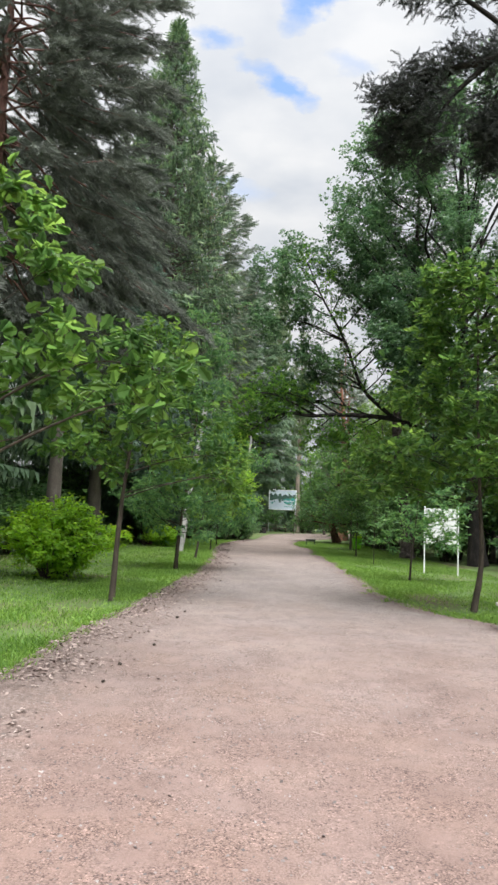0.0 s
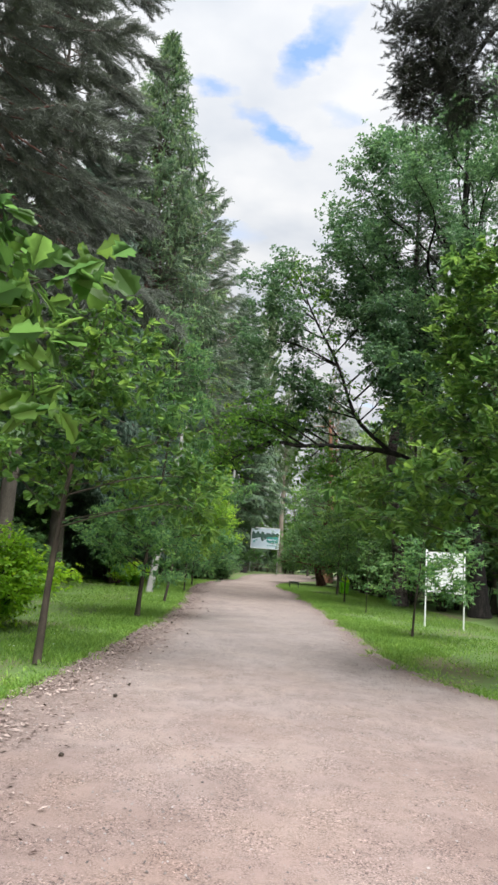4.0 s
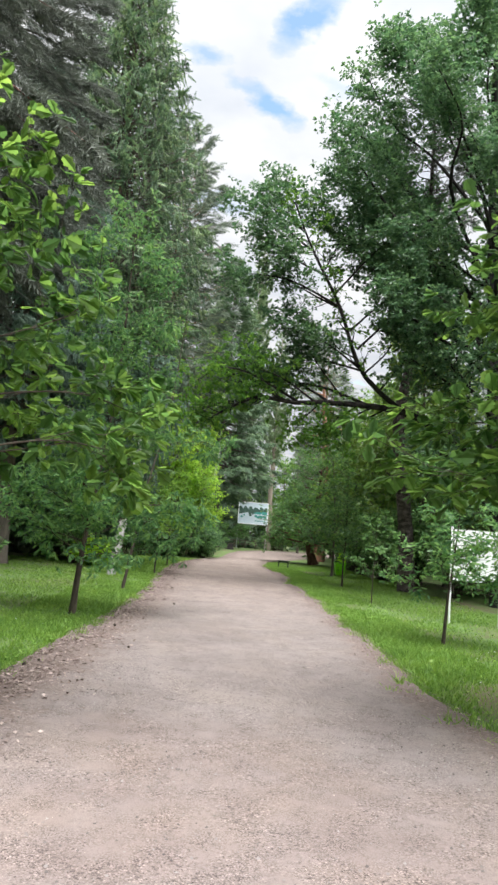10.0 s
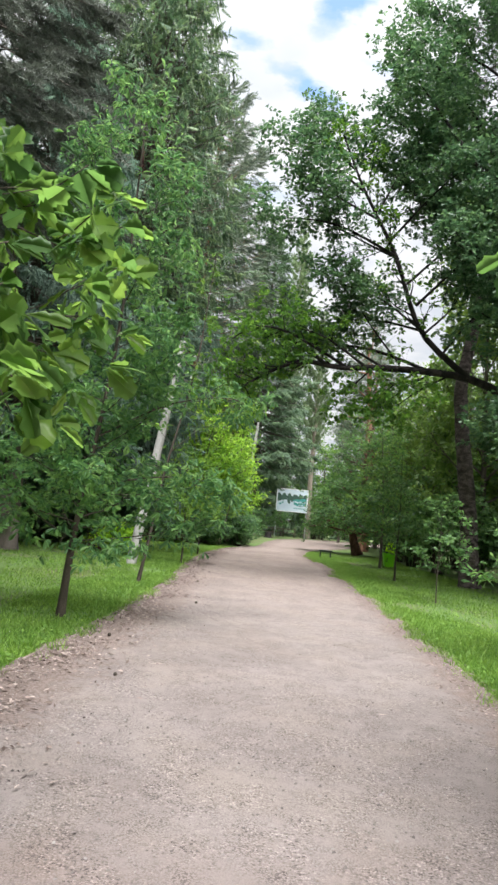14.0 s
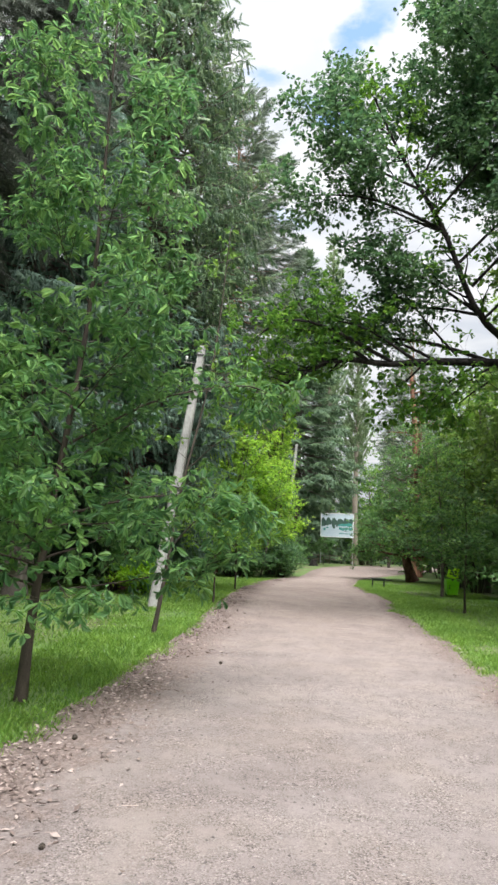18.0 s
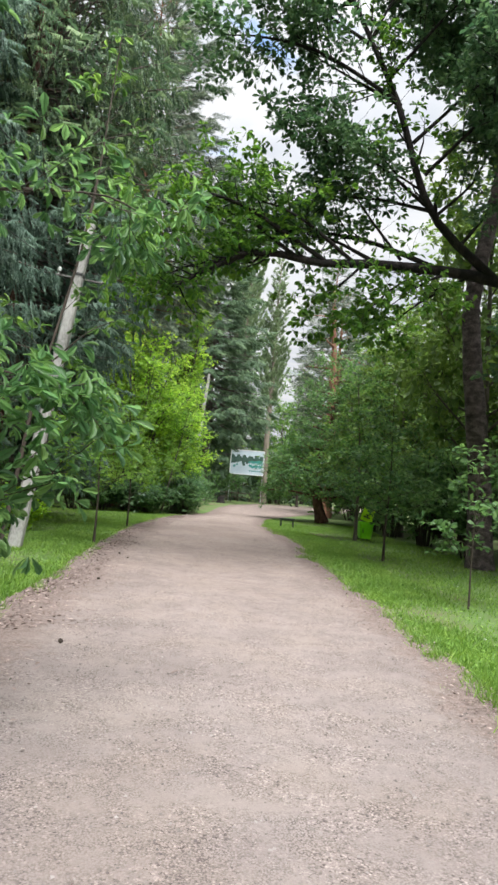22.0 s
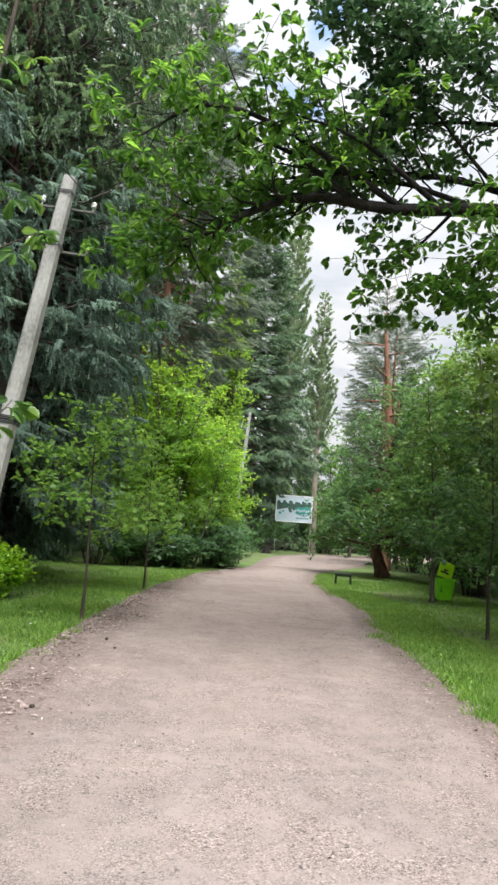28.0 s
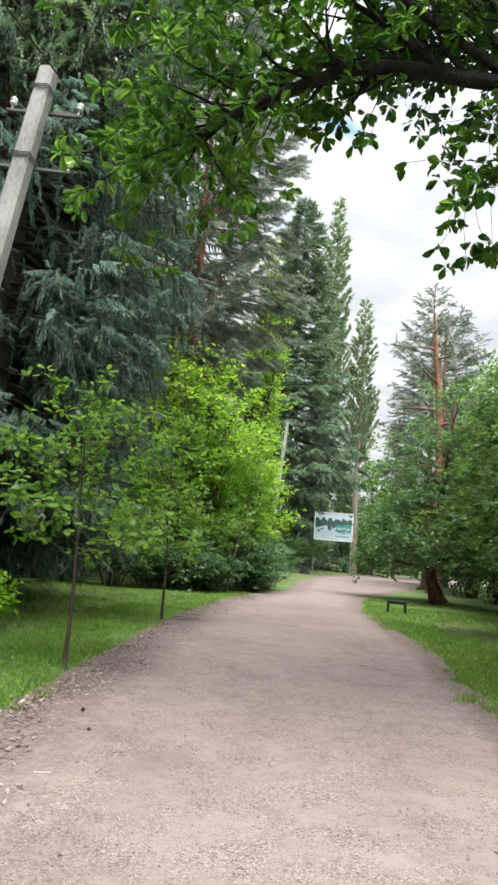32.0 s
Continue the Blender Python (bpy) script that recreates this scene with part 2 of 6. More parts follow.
    L(heap.outputs["Fac"], crumb.inputs[0]); L(crumb.outputs[0], mul.inputs[0])
    L(toned.outputs[2], mul.inputs[6]); L(grain.outputs[0], mul.inputs[7])
    spk = ramp_node(N, [(0.0, (0.30, 0.28, 0.27)), (0.2, (0.90, 0.89, 0.88)), (0.8, (1.02, 1.02, 1.02)), (1.0, (1.5, 1.49, 1.48))])
    L(sep.outputs[0], spk.inputs[0])
    mul2 = N("ShaderNodeMix"); mul2.data_type, mul2.blend_type = "RGBA", "MULTIPLY"
    L(crumb.outputs[0], mul2.inputs[0])
    L(mul.outputs[2], mul2.inputs[6]); L(spk.outputs[0], mul2.inputs[7])
    # shade in the crevices between stones, painted dark by cell distance
    gap_shade = ramp_node(N, [(0.30, (1.06, 1.06, 1.06)), (0.46, (0.98, 0.98, 0.98)), (0.66, (0.42, 0.40, 0.39))])
    L(vor.outputs["Distance"], gap_shade.inputs[0])
    loose = N("ShaderNodeMapRange"); loose.inputs[1].default_value, loose.inputs[2].default_value, loose.inputs[3].default_value, loose.inputs[4].default_value = 0.40, 0.62, 0.0, 0.85
    L(mid.outputs["Fac"], loose.inputs[0])
    mul3 = N("ShaderNodeMix"); mul3.data_type, mul3.blend_type = "RGBA", "MULTIPLY"
    L(loose.outputs[0], mul3.inputs[0]); L(mul2.outputs[2], mul3.inputs[6]); L(gap_shade.outputs[0], mul3.inputs[7])
    soil = ramp_node(N, [(0.37, (0.060, 0.042, 0.036)), (0.50, (0.172, 0.128, 0.112)), (0.62, (0.320, 0.252, 0.226))])
    L(mixg.outputs[0], soil.inputs[0])
    at = N("ShaderNodeAttribute"); at.attribute_name = "rim"
    lay = N("ShaderNodeMath"); lay.operation = "MULTIPLY_ADD"; lay.inputs[1].default_value = 1.3
    L(mid.outputs["Fac"], lay.inputs[0]); L(at.outputs["Fac"], lay.inputs[2])
    cover = N("ShaderNodeMapRange")
    cover.inputs[1].default_value, cover.inputs[2].default_value, cover.inputs[4].default_value = 0.92, 1.22, 0.92
    L(lay.outputs[0], cover.inputs[0])
    fin = N("ShaderNodeMix"); fin.data_type = "RGBA"
    L(cover.outputs[0], fin.inputs[0]); L(mul3.outputs[2], fin.inputs[6]); L(soil.outputs[0], fin.inputs[7])
    b = N("ShaderNodeBsdfPrincipled"); b.inputs["Roughness"].default_value = 0.95
    L(fin.outputs[2], b.inputs["Base Color"])
    bp = N("ShaderNodeBump"); bp.inputs["Strength"].default_value, bp.inputs["Distance"].default_value = 0.9, 0.010
    rise = N("ShaderNodeMath"); rise.operation = "MULTIPLY_ADD"; rise.inputs[1].default_value = -0.55
    L(vor.outputs["Distance"], rise.inputs[0]); L(mixg.outputs[0], rise.inputs[2])
    L(rise.outputs[0], bp.inputs["Height"]); L(bp.outputs[0], b.inputs["Normal"])
    L(b.outputs[0], out.inputs[0])
    return m


M_PATH = path_material()
M_TURF = rough_material("turf", [(0.38, (0.125, 0.098, 0.058)), (0.46, (0.105, 0.135, 0.044)), (0.54, (0.088, 0.165, 0.036)), (0.66, (0.17, 0.225, 0.07))], 0.5, 8, 0.9, 0.6, fine=30)
# dark bark taken down to near black to hold the oak limb's backlit look
M_BARK_BACKLIT = rough_material("dark_backlit_bark", [(0.36, (0.005, 0.004, 0.004)), (0.5, (0.014, 0.011, 0.0105)), (0.62, (0.040, 0.032, 0.029))], 7, 8, 0.95, 1.0, (1, 1, 0.4), fine=45, dist=0.05)
M_BARK_PLATE = rough_material("plated_bark", [(0.38, (0.024, 0.018, 0.018)), (0.5, (0.082, 0.063, 0.062)), (0.62, (0.18, 0.145, 0.14))], 5, 8, 0.95, 1.0, (1, 1, 1.7), fine=40, dist=0.06)
M_BARK_GREY = rough_material("grey_bark", [(0.3, (0.05, 0.042, 0.036)), (0.55, (0.12, 0.10, 0.085)), (0.8, (0.21, 0.185, 0.16))], 5, 8, 0.95, 0.8, (1, 1, 0.3), dist=0.02)
M_BARK_YOUNG = rough_material("young_bark", [(0.3, (0.02, 0.015, 0.011)), (0.5, (0.048, 0.036, 0.027)), (0.7, (0.10, 0.078, 0.058))], 14, 6, 0.85, 0.5, (1, 1, 0.3), dist=0.01)
M_BARK_PINE = rough_material("pine_bark", [(0.3, (0.10, 0.045, 0.03)), (0.55, (0.24, 0.115, 0.07)), (0.8, (0.36, 0.20, 0.13))], 4, 8, 0.9, 0.8, (1, 1, 0.35), dist=0.02)
M_BARK_RED = rough_material("red_brown_bark", [(0.36, (0.035, 0.016, 0.013)), (0.5, (0.11, 0.050, 0.040)), (0.64, (0.21, 0.105, 0.085))], 5, 8, 0.9, 0.9, (1, 1, 0.5), dist=0.03)
M_BARK_PALE = rough_material("pale_bark", [(0.3, (0.10, 0.085, 0.065)), (0.55, (0.22, 0.185, 0.145)), (0.8, (0.34, 0.295, 0.24))], 4, 8, 0.95, 0.8, (1, 1, 0.3), dist=0.02)
M_CONCRETE = rough_material("weathered_concrete", [(0.32, (0.16, 0.155, 0.145)), (0.48, (0.31, 0.305, 0.29)), (0.68, (0.44, 0.43, 0.41))], 3.5, 8, 0.9, 0.5, (1, 1, 0.5), dist=0.01)
M_WHITE = rough_material("white_paint", [(0.3, (0.62, 0.63, 0.63)), (0.5, (0.76, 0.77, 0.77)), (0.75, (0.82, 0.82, 0.82))], 3, 5, 0.5, 0.05)
M_STEEL = rough_material("dark_steel", [(0.3, (0.02, 0.02, 0.02)), (0.6, (0.05, 0.05, 0.05)), (0.8, (0.10, 0.09, 0.08))], 8, 5, 0.5, 0.15, metal=0.4)
M_GALV = rough_material("galvanised_steel", [(0.3, (0.30, 0.31, 0.32)), (0.6, (0.45, 0.46, 0.47)), (0.8, (0.55, 0.56, 0.57))], 6, 5, 0.45, 0.1, metal=0.6)
M_AGED = rough_material("aged_steel", [(0.3, (0.07, 0.066, 0.062)), (0.55, (0.13, 0.125, 0.118)), (0.75, (0.20, 0.19, 0.18))], 9, 6, 0.7, 0.2, metal=0.2)
M_BINGREEN = rough_material("lime_plastic", [(0.3, (0.16, 0.62, 0.01)), (0.5, (0.22, 0.74, 0.015)), (0.8, (0.30, 0.80, 0.03))], 3, 4, 0.4, 0.05)
M_BINLID = rough_material("yellow_green_plastic", [(0.3, (0.36, 0.72, 0.01)), (0.5, (0.46, 0.82, 0.015)), (0.8, (0.52, 0.85, 0.03))], 3, 4, 0.4, 0.05)
M_BLACK = rough_material("black_print", [(0.3, (0.012, 0.012, 0.012)), (0.7, (0.03, 0.03, 0.03))], 8, 3, 0.5, 0.0)
M_WOODGREY = rough_material("weathered_wood", [(0.3, (0.05, 0.042, 0.03)), (0.55, (0.10, 0.085, 0.06)), (0.8, (0.17, 0.15, 0.11))], 6, 6, 0.8, 0.4, (0.2, 1, 1))
M_SEATLIGHT = rough_material("pale_wood", [(0.3, (0.42, 0.42, 0.40)), (0.55, (0.56, 0.56, 0.54)), (0.8, (0.66, 0.66, 0.64))], 6, 6, 0.6, 0.2, (0.2, 1, 1))
M_BENCH = rough_material("dark_green_paint", [(0.3, (0.012, 0.020, 0.012)), (0.55, (0.022, 0.036, 0.022)), (0.8, (0.05, 0.06, 0.045))], 6, 6, 0.6, 0.3, (0.2, 1, 1))
M_FADED = rough_material("faded_print", [(0.3, (0.50, 0.51, 0.52)), (0.7, (0.60, 0.61, 0.62))], 4, 3, 0.5, 0.0)
M_PORCELAIN = rough_material("porcelain", [(0.3, (0.70, 0.71, 0.70)), (0.7, (0.80, 0.80, 0.79))], 4, 3, 0.2, 0.0)

LEAF_OAK = leaf_material("oak_leaf", (0.042, 0.108, 0.054), (0.112, 0.238, 0.092), (0.240, 0.405, 0.128), 0.36, 0.64)
# lit copy of the great oak's leaf: sunlight on the low limb, as colour
LEAF_LIMB_SUNLIT = leaf_material("sunlit_limb_leaf", (0.034, 0.100, 0.024), (0.090, 0.214, 0.038), (0.195, 0.365, 0.058), 0.36, 0.66)
# lighter than the young oak leaf: sunlight on the saplings is in the colour
LEAF_SAPLING_SUNLIT = leaf_material("sunlit_sapling_leaf", (0.060, 0.140, 0.034), (0.135, 0.270, 0.052), (0.250, 0.420, 0.076), 0.4, 0.58)
# shaded copy of the oak leaf: backlit or shadowed foliage, as darker colour
LEAF_OAK_SHADED = leaf_material("shaded_oak_leaf", (0.026, 0.070, 0.037), (0.072, 0.150, 0.068), (0.155, 0.268, 0.104), 0.36, 0.48)
LEAF_YOUNG = leaf_material("young_oak_leaf", (0.034, 0.088, 0.034), (0.092, 0.192, 0.050), (0.200, 0.335, 0.068), 0.34, 0.66)
LEAF_LINDEN = leaf_material("linden_leaf", (0.030, 0.088, 0.034), (0.092, 0.200, 0.056), (0.220, 0.385, 0.095), 0.38, 0.55, 1.1, 0.55)
LEAF_ACACIA = leaf_material("acacia_leaf", (0.044, 0.094, 0.024), (0.110, 0.196, 0.044), (0.205, 0.315, 0.068), 0.5, 0.5, 0.7)
LEAF_BRIGHT = leaf_material("bright_maple_leaf", (0.058, 0.148, 0.028), (0.200, 0.375, 0.054), (0.420, 0.590, 0.095), 0.45, 0.62, 0.55, 0.5)
LEAF_LIME = leaf_material("lime_shrub_leaf", (0.088, 0.205, 0.020), (0.225, 0.430, 0.036), (0.440, 0.635, 0.062), 0.45, 0.5)
LEAF_HAZEL = leaf_material("shrub_leaf", (0.034, 0.088, 0.038), (0.088, 0.186, 0.062), (0.170, 0.305, 0.092), 0.46, 0.50, 0.7)
NEEDLE_SPRUCE = leaf_material("spruce_needle", (0.030, 0.060, 0.036), (0.068, 0.122, 0.062), (0.140, 0.215, 0.100), 0.6, 0.3, 0.8, 0.5)
NEEDLE_FRESH = leaf_material("green_spruce_needle", (0.032, 0.068, 0.038), (0.090, 0.160, 0.080), (0.195, 0.285, 0.122), 0.5, 0.3, 0.8, 0.65)
NEEDLE_TEAL = leaf_material("teal_spruce_needle", (0.044, 0.082, 0.062), (0.115, 0.185, 0.140), (0.215, 0.305, 0.225), 0.7, 0.4, 0.8, 0.4)
# overhanging pine: its backlit shade is put into the needle colour
NEEDLE_BACKLIT = leaf_material("backlit_pine_needle", (0.015, 0.017, 0.017), (0.038, 0.043, 0.040), (0.085, 0.094, 0.084), 0.7, 0.2, 0.8, 0.6)
NEEDLE_PINE = leaf_material("pine_needle", (0.044, 0.050, 0.041), (0.098, 0.113, 0.092), (0.178, 0.200, 0.164), 0.75, 0.2, 0.8, 0.45)
# for the far pines: distance haze is put into these paler needles
NEEDLE_HAZED = leaf_material("hazed_pine_needle", (0.060, 0.082, 0.062), (0.144, 0.188, 0.136), (0.260, 0.320, 0.222), 0.7, 0.25, 0.8, 0.7)
LEAF_POPLAR = leaf_material("poplar_leaf", (0.10, 0.15, 0.08), (0.17, 0.24, 0.13), (0.27, 0.34, 0.20), 0.5, 0.45)
GRASS_BLADE = leaf_material("grass_blade", (0.062, 0.138, 0.026), (0.150, 0.288, 0.048), (0.300, 0.445, 0.098), 0.5, 0.45, 1.2, 0.5)
LITTER = leaf_material("dry_leaf_litter", (0.074, 0.050, 0.042), (0.225, 0.168, 0.146), (0.450, 0.365, 0.328), 0.8, 0.05, 6, 0.7)
PEBBLE = leaf_material("pebble_stone", (0.040, 0.034, 0.032), (0.160, 0.134, 0.126), (0.368, 0.336, 0.320), 0.9, 0.0, 6)


# ---- mesh helpers ----
def mesh_of(name, V, F, mat, smooth=False):
    """A mesh from an array of points and an array of faces, all with the same number of corners."""
    V, F = np.asarray(V, np.float32), np.asarray(F, np.int32)
    me = bpy.data.meshes.new(name)
    n, k = F.shape
    me.vertices.add(len(V))
    me.vertices.foreach_set("co", V.ravel())
    me.loops.add(n * k)
    me.loops.foreach_set("vertex_index", F.ravel())
    me.polygons.add(n)
    me.polygons.foreach_set("loop_start", np.arange(0, n * k, k, dtype=np.int32))
    me.polygons.foreach_set("loop_total", np.full(n, k, np.int32))
    if smooth:
        me.polygons.foreach_set("use_smooth", np.ones(n, bool))
    me.update(calc_edges=True)
    me.materials.append(mat)
    return me


def part_np(name, V, F, mat, parent, label="", smooth=False):
    ob = new(name, mesh_of(name, V, F, mat, smooth))
    ob.parent = parent
    if label:
        ob["label"] = label
    return ob


def part(name, bm, mat, parent, label=""):
    me = bpy.data.meshes.new(name)
    bm.to_mesh(me)
    bm.free()
    me.materials.append(mat)
    ob = new(name, me)
    ob.parent = parent
    if label:
        ob["label"] = label
    return ob


def thing(name, m, label, category, group="", kind=""):
    ob = new(name)
    ob.empty_display_size = 0.2
    ob.matrix_world = m
    return tagged(ob, label, category, group, kind)


def box(bm, cx, cy, cz, sx, sy, sz, m=None, bevel=0.0):
    r = bmesh.ops.create_cube(bm, size=1.0)
    vs = r["verts"]
    for v in vs:
        v.co = Vector((cx + v.co.x * sx, cy + v.co.y * sy, cz + v.co.z * sz))
    if m is not None:
        bmesh.ops.transform(bm, matrix=m, verts=vs)
    if bevel > 0:
        es = {e for v in vs for e in v.link_edges}
        bmesh.ops.bevel(bm, geom=list(es), offset=bevel, segments=2, affect="EDGES", profile=0.5)
    return bm


def tube(P, R, sides=8, rng=None, rough=0.0):
    """Quads round a line of points with a radius at each; the last ring is drawn to a point."""
    P, R = np.asarray(P, float), np.asarray(R, float)
    T = np.gradient(P, axis=0)
    T /= np.linalg.norm(T, axis=1, keepdims=True) + 1e-9
    a = np.where(np.abs(T[:, 2:3]) > 0.9, [[1.0, 0, 0]], [[0, 0, 1.0]])
    U = np.cross(a, T); U /= np.linalg.norm(U, axis=1, keepdims=True) + 1e-9
    W = np.cross(T, U)
    th = np.linspace(0, 2 * np.pi, sides, endpoint=False)
    rr = R[:, None] * np.ones(sides)
    if rng is not None and rough:
        rr = rr * (1 + rough * rng.standard_normal(rr.shape))
    V = P[:, None] + rr[..., None] * (np.cos(th)[None, :, None] * U[:, None] + np.sin(th)[None, :, None] * W[:, None])
    n = len(P)
    i, j = np.meshgrid(np.arange(n - 1), np.arange(sides), indexing="ij")
    k = (j + 1) % sides
    F = np.stack([i * sides + j, i * sides + k, (i + 1) * sides + k, (i + 1) * sides + j], -1).reshape(-1, 4)
    return V.reshape(-1, 3), F


def join(pieces):
    Vs, Fs, o = [], [], 0
    for V, F in pieces:
        Vs.append(V); Fs.append(F + o); o += len(V)
    return np.concatenate(Vs), np.concatenate(Fs)


def unit(v):
    return v / (np.linalg.norm(v, axis=-1, keepdims=True) + 1e-9)


def scatter(template, C, axis, normal, size, rng, width=1.0):
    """Copies of a flat template (points along +y, faces up +z) at centres C, along axis, facing normal."""
    tv, tf = template
    n = len(C)
    Y = unit(axis)
    X = unit(np.cross(Y, normal))
    Z = np.cross(X, Y)
    s = np.asarray(size, float).reshape(-1, 1, 1) * np.ones((n, 1, 1))
    V = C[:, None] + s * (tv[None, :, 0:1] * X[:, None] * width + tv[None, :, 1:2] * Y[:, None] + tv[None, :, 2:3] * Z[:, None])
    F = tf[None] + (np.arange(n) * len(tv))[:, None, None]
    return V.reshape(-1, 3), F.reshape(-1, tf.shape[1])


# leaves of several outlines, needle sprays, hanging strands, tufts and brushes, each one unit long
def lobed_leaf():
    edge = [(0.03, 0.0), (0.13, 0.20), (0.29, 0.36), (0.21, 0.46), (0.39, 0.65), (0.28, 0.75), (0.25, 0.92), (0.0, 1.0)]
    k = len(edge)
    bow = lambda x, y: 0.12 * x - 0.16 * (y - 0.45) ** 2
    V = [(x, y, bow(x, y)) for x, y in edge] + [(-x, y, bow(x, y)) for x, y in edge[:-1]] + [(0, 0.12, bow(0, 0.12)), (0, 0.5, bow(0, 0.5)), (0, 0.8, bow(0, 0.8))]
    r0, r1, r2 = 2 * k - 1, 2 * k, 2 * k + 1
    F = []
    for o in (0, k):
        e = [o + i if (i < k - 1 or o == 0) else k - 1 for i in range(k)]
        F += [(e[0], e[1], r0), (r0, e[1], e[2]), (r0, e[2], r1), (e[2], e[3], r1), (r1, e[3], e[4]), (r1, e[4], r2), (e[4], e[5], r2), (r2, e[5], e[6]), (r2, e[6], e[7])]
    return np.array(V, float), np.array(F)


def oval_leaf(w=0.24):
    V = [(0, 0, 0), (w * 0.75, 0.4, 0.04), (w, 0.7, 0.03), (0, 1, -0.07), (-w, 0.7, 0.03), (-w * 0.75, 0.4, 0.04)]
    return np.array(V, float), np.array([(0, 1, 5), (1, 2, 5), (2, 4, 5), (2, 3, 4)])


def small_leaf(w=0.27):
    return np.array([(0, 0, 0), (w, 0.45, 0.05), (0, 1, -0.05), (-w, 0.45, 0.05)], float), np.array([(0, 1, 2), (0, 2, 3)])


def needle_spray(rng, n=12, hang=0.12):
    """A flat spray: side shoots left and right of one shared stalk."""
    V = [(0, 1.05 * i / n, -0.03 * (i / n) ** 2) for i in range(n + 1)]
    F = []
    for i in range(n):
        for s in (-1, 1):
            ln = 0.22 * (1 - 0.5 * i / n) * rng.uniform(0.7, 1.2)
            V.append((s * ln, V[i][1] + 0.75 * ln, -3 * ln * hang * rng.uniform(0.2, 1.6)))
            F.append((i, i + 1, len(V) - 1) if s < 0 else (i + 1, i, len(V) - 1))
    V.append((0, 1.14, -0.05))
    F.append((n - 1, n, len(V) - 1))
    return np.array(V, float), np.array(F)


def needle_strand(rng, n=14):
    """A slender hanging shoot: short needles all round one long stalk."""
    V, F = [(0.02 * math.sin(0.9 * i), 1.0 * i / n, 0.02 * math.cos(0.9 * i)) for i in range(n + 2)], []
    for i in range(n):
        for s in (-1, 1):
            ln = 0.10 * (1 - 0.5 * i / n) * rng.uniform(0.7, 1.3)
            V.append((s * ln, V[i][1] + 1.3 * ln, rng.uniform(-0.5, 0.5) * ln))
            F.append((i, i + 2, len(V) - 1))
    return np.array(V, float), np.array(F)


def needle_tuft(rng, n=16):
    V, F = [(0, 0.4 * i / n, 0.01 * (i % 2)) for i in range(n + 1)], []
    for i in range(n):
        d = unit(np.array([rng.normal(0, 0.75), rng.uniform(0.1, 1.0), rng.normal(0, 0.75)]))
        V.append(tuple(np.array(V[i]) + d * rng.uniform(0.5, 0.8)))
        F.append((i, i + 1, len(V) - 1))
    return np.array(V, float), np.array(F)


def needle_brush(rng, n=46):
    """A pine shoot: flat bundles of needles all round one shared stalk, pointing outwards and on."""
    V, F = [(0.02 * math.cos(2.4 * i), 0.92 * i / n, 0.02 * math.sin(2.4 * i)) for i in range(n + 3)], []
    for i in range(n):
        a = 2.4 * i + rng.normal(0, 0.4)
        d = unit(np.array([math.cos(a), rng.uniform(0.6, 1.4), math.sin(a)]))
        V.append(tuple(np.array([0, V[i][1], 0]) + d * rng.uniform(0.20, 0.36) * (1 - 0.3 * i / n)))
        F.append((i, i + 1, len(V) - 1))
    return np.array(V, float), np.array(F)


def wavy_leaf(w=0.21):
    """A long obovate leaf with shallow lobes, folded along its rib and arched."""
    edge = [(0.06, 0.0), (0.36, 0.2), (0.62, 0.36), (0.60, 0.44), (0.92, 0.60), (0.84, 0.68), (0.88, 0.80), (0.42, 0.93), (0.0, 1.0)]
    k = len(edge)
    up = lambda x, y: 0.5 * w * x - 0.34 * (y - 0.3) ** 2
    V = [(w * x, y, up(x, y)) for x, y in edge] + [(-w * x, y, up(x, y)) for x, y in edge[:-1]] + [(0, 0.35, up(0, 0.35)), (0, 0.7, up(0, 0.7))]
    a, c, F = 2 * k - 1, 2 * k, []
    for o in (0, k):
        e = [o + i if (i < k - 1 or o == 0) else k - 1 for i in range(k)]
        F += [(e[0], e[1], a), (e[1], e[2], a), (e[2], e[3], a), (a, e[3], c), (e[3], e[4], c), (e[4], e[5], c), (e[5], e[6], c), (e[6], e[7], c), (e[7], e[8], c)]
    return np.array(V, float), np.array(F)


def kite_leaf(w=0.26):
    """A small obovate leaf, widest past its middle."""
    return np.array([(0, 0, 0), (w, 0.62, 0.06), (0, 1, -0.06), (-w, 0.62, 0.06)], float), np.array([(0, 1, 2), (0, 2, 3)])


def notched_leaf():
    edge = [(0, 0), (0.13, 0.25), (0.24, 0.40), (0.16, 0.52), (0.29, 0.72), (0.15, 0.86), (0, 1.0), (-0.15, 0.86), (-0.29, 0.72), (-0.16, 0.52), (-0.24, 0.40), (-0.13, 0.25)]
    V = [(x, y, 0.10 * abs(x) - 0.2 * (y - 0.45) ** 2) for x, y in edge] + [(0, 0.5, 0)]
    return np.array(V, float), np.array([(i, (i + 1) % 12, 12) for i in range(12)])


_rng = np.random.default_rng(7)
T_LOBED, T_SMALL, T_OVAL, T_SLIM = lobed_leaf(), small_leaf(), oval_leaf(), oval_leaf(0.15)
T_SPRAYS = [needle_spray(_rng) for _ in range(3)]
T_HANG = [needle_spray(_rng, 12, 0.5) for _ in range(3)]
T_STRANDS = [needle_strand(_rng) for _ in range(3)]
T_TUFTS = [needle_tuft(_rng) for _ in range(3)]
T_BRUSH = [needle_brush(_rng) for _ in range(3)]
T_NOTCHED, T_WAVY, T_BROAD, T_KITE = notched_leaf(), wavy_leaf(), wavy_leaf(0.29), kite_leaf()


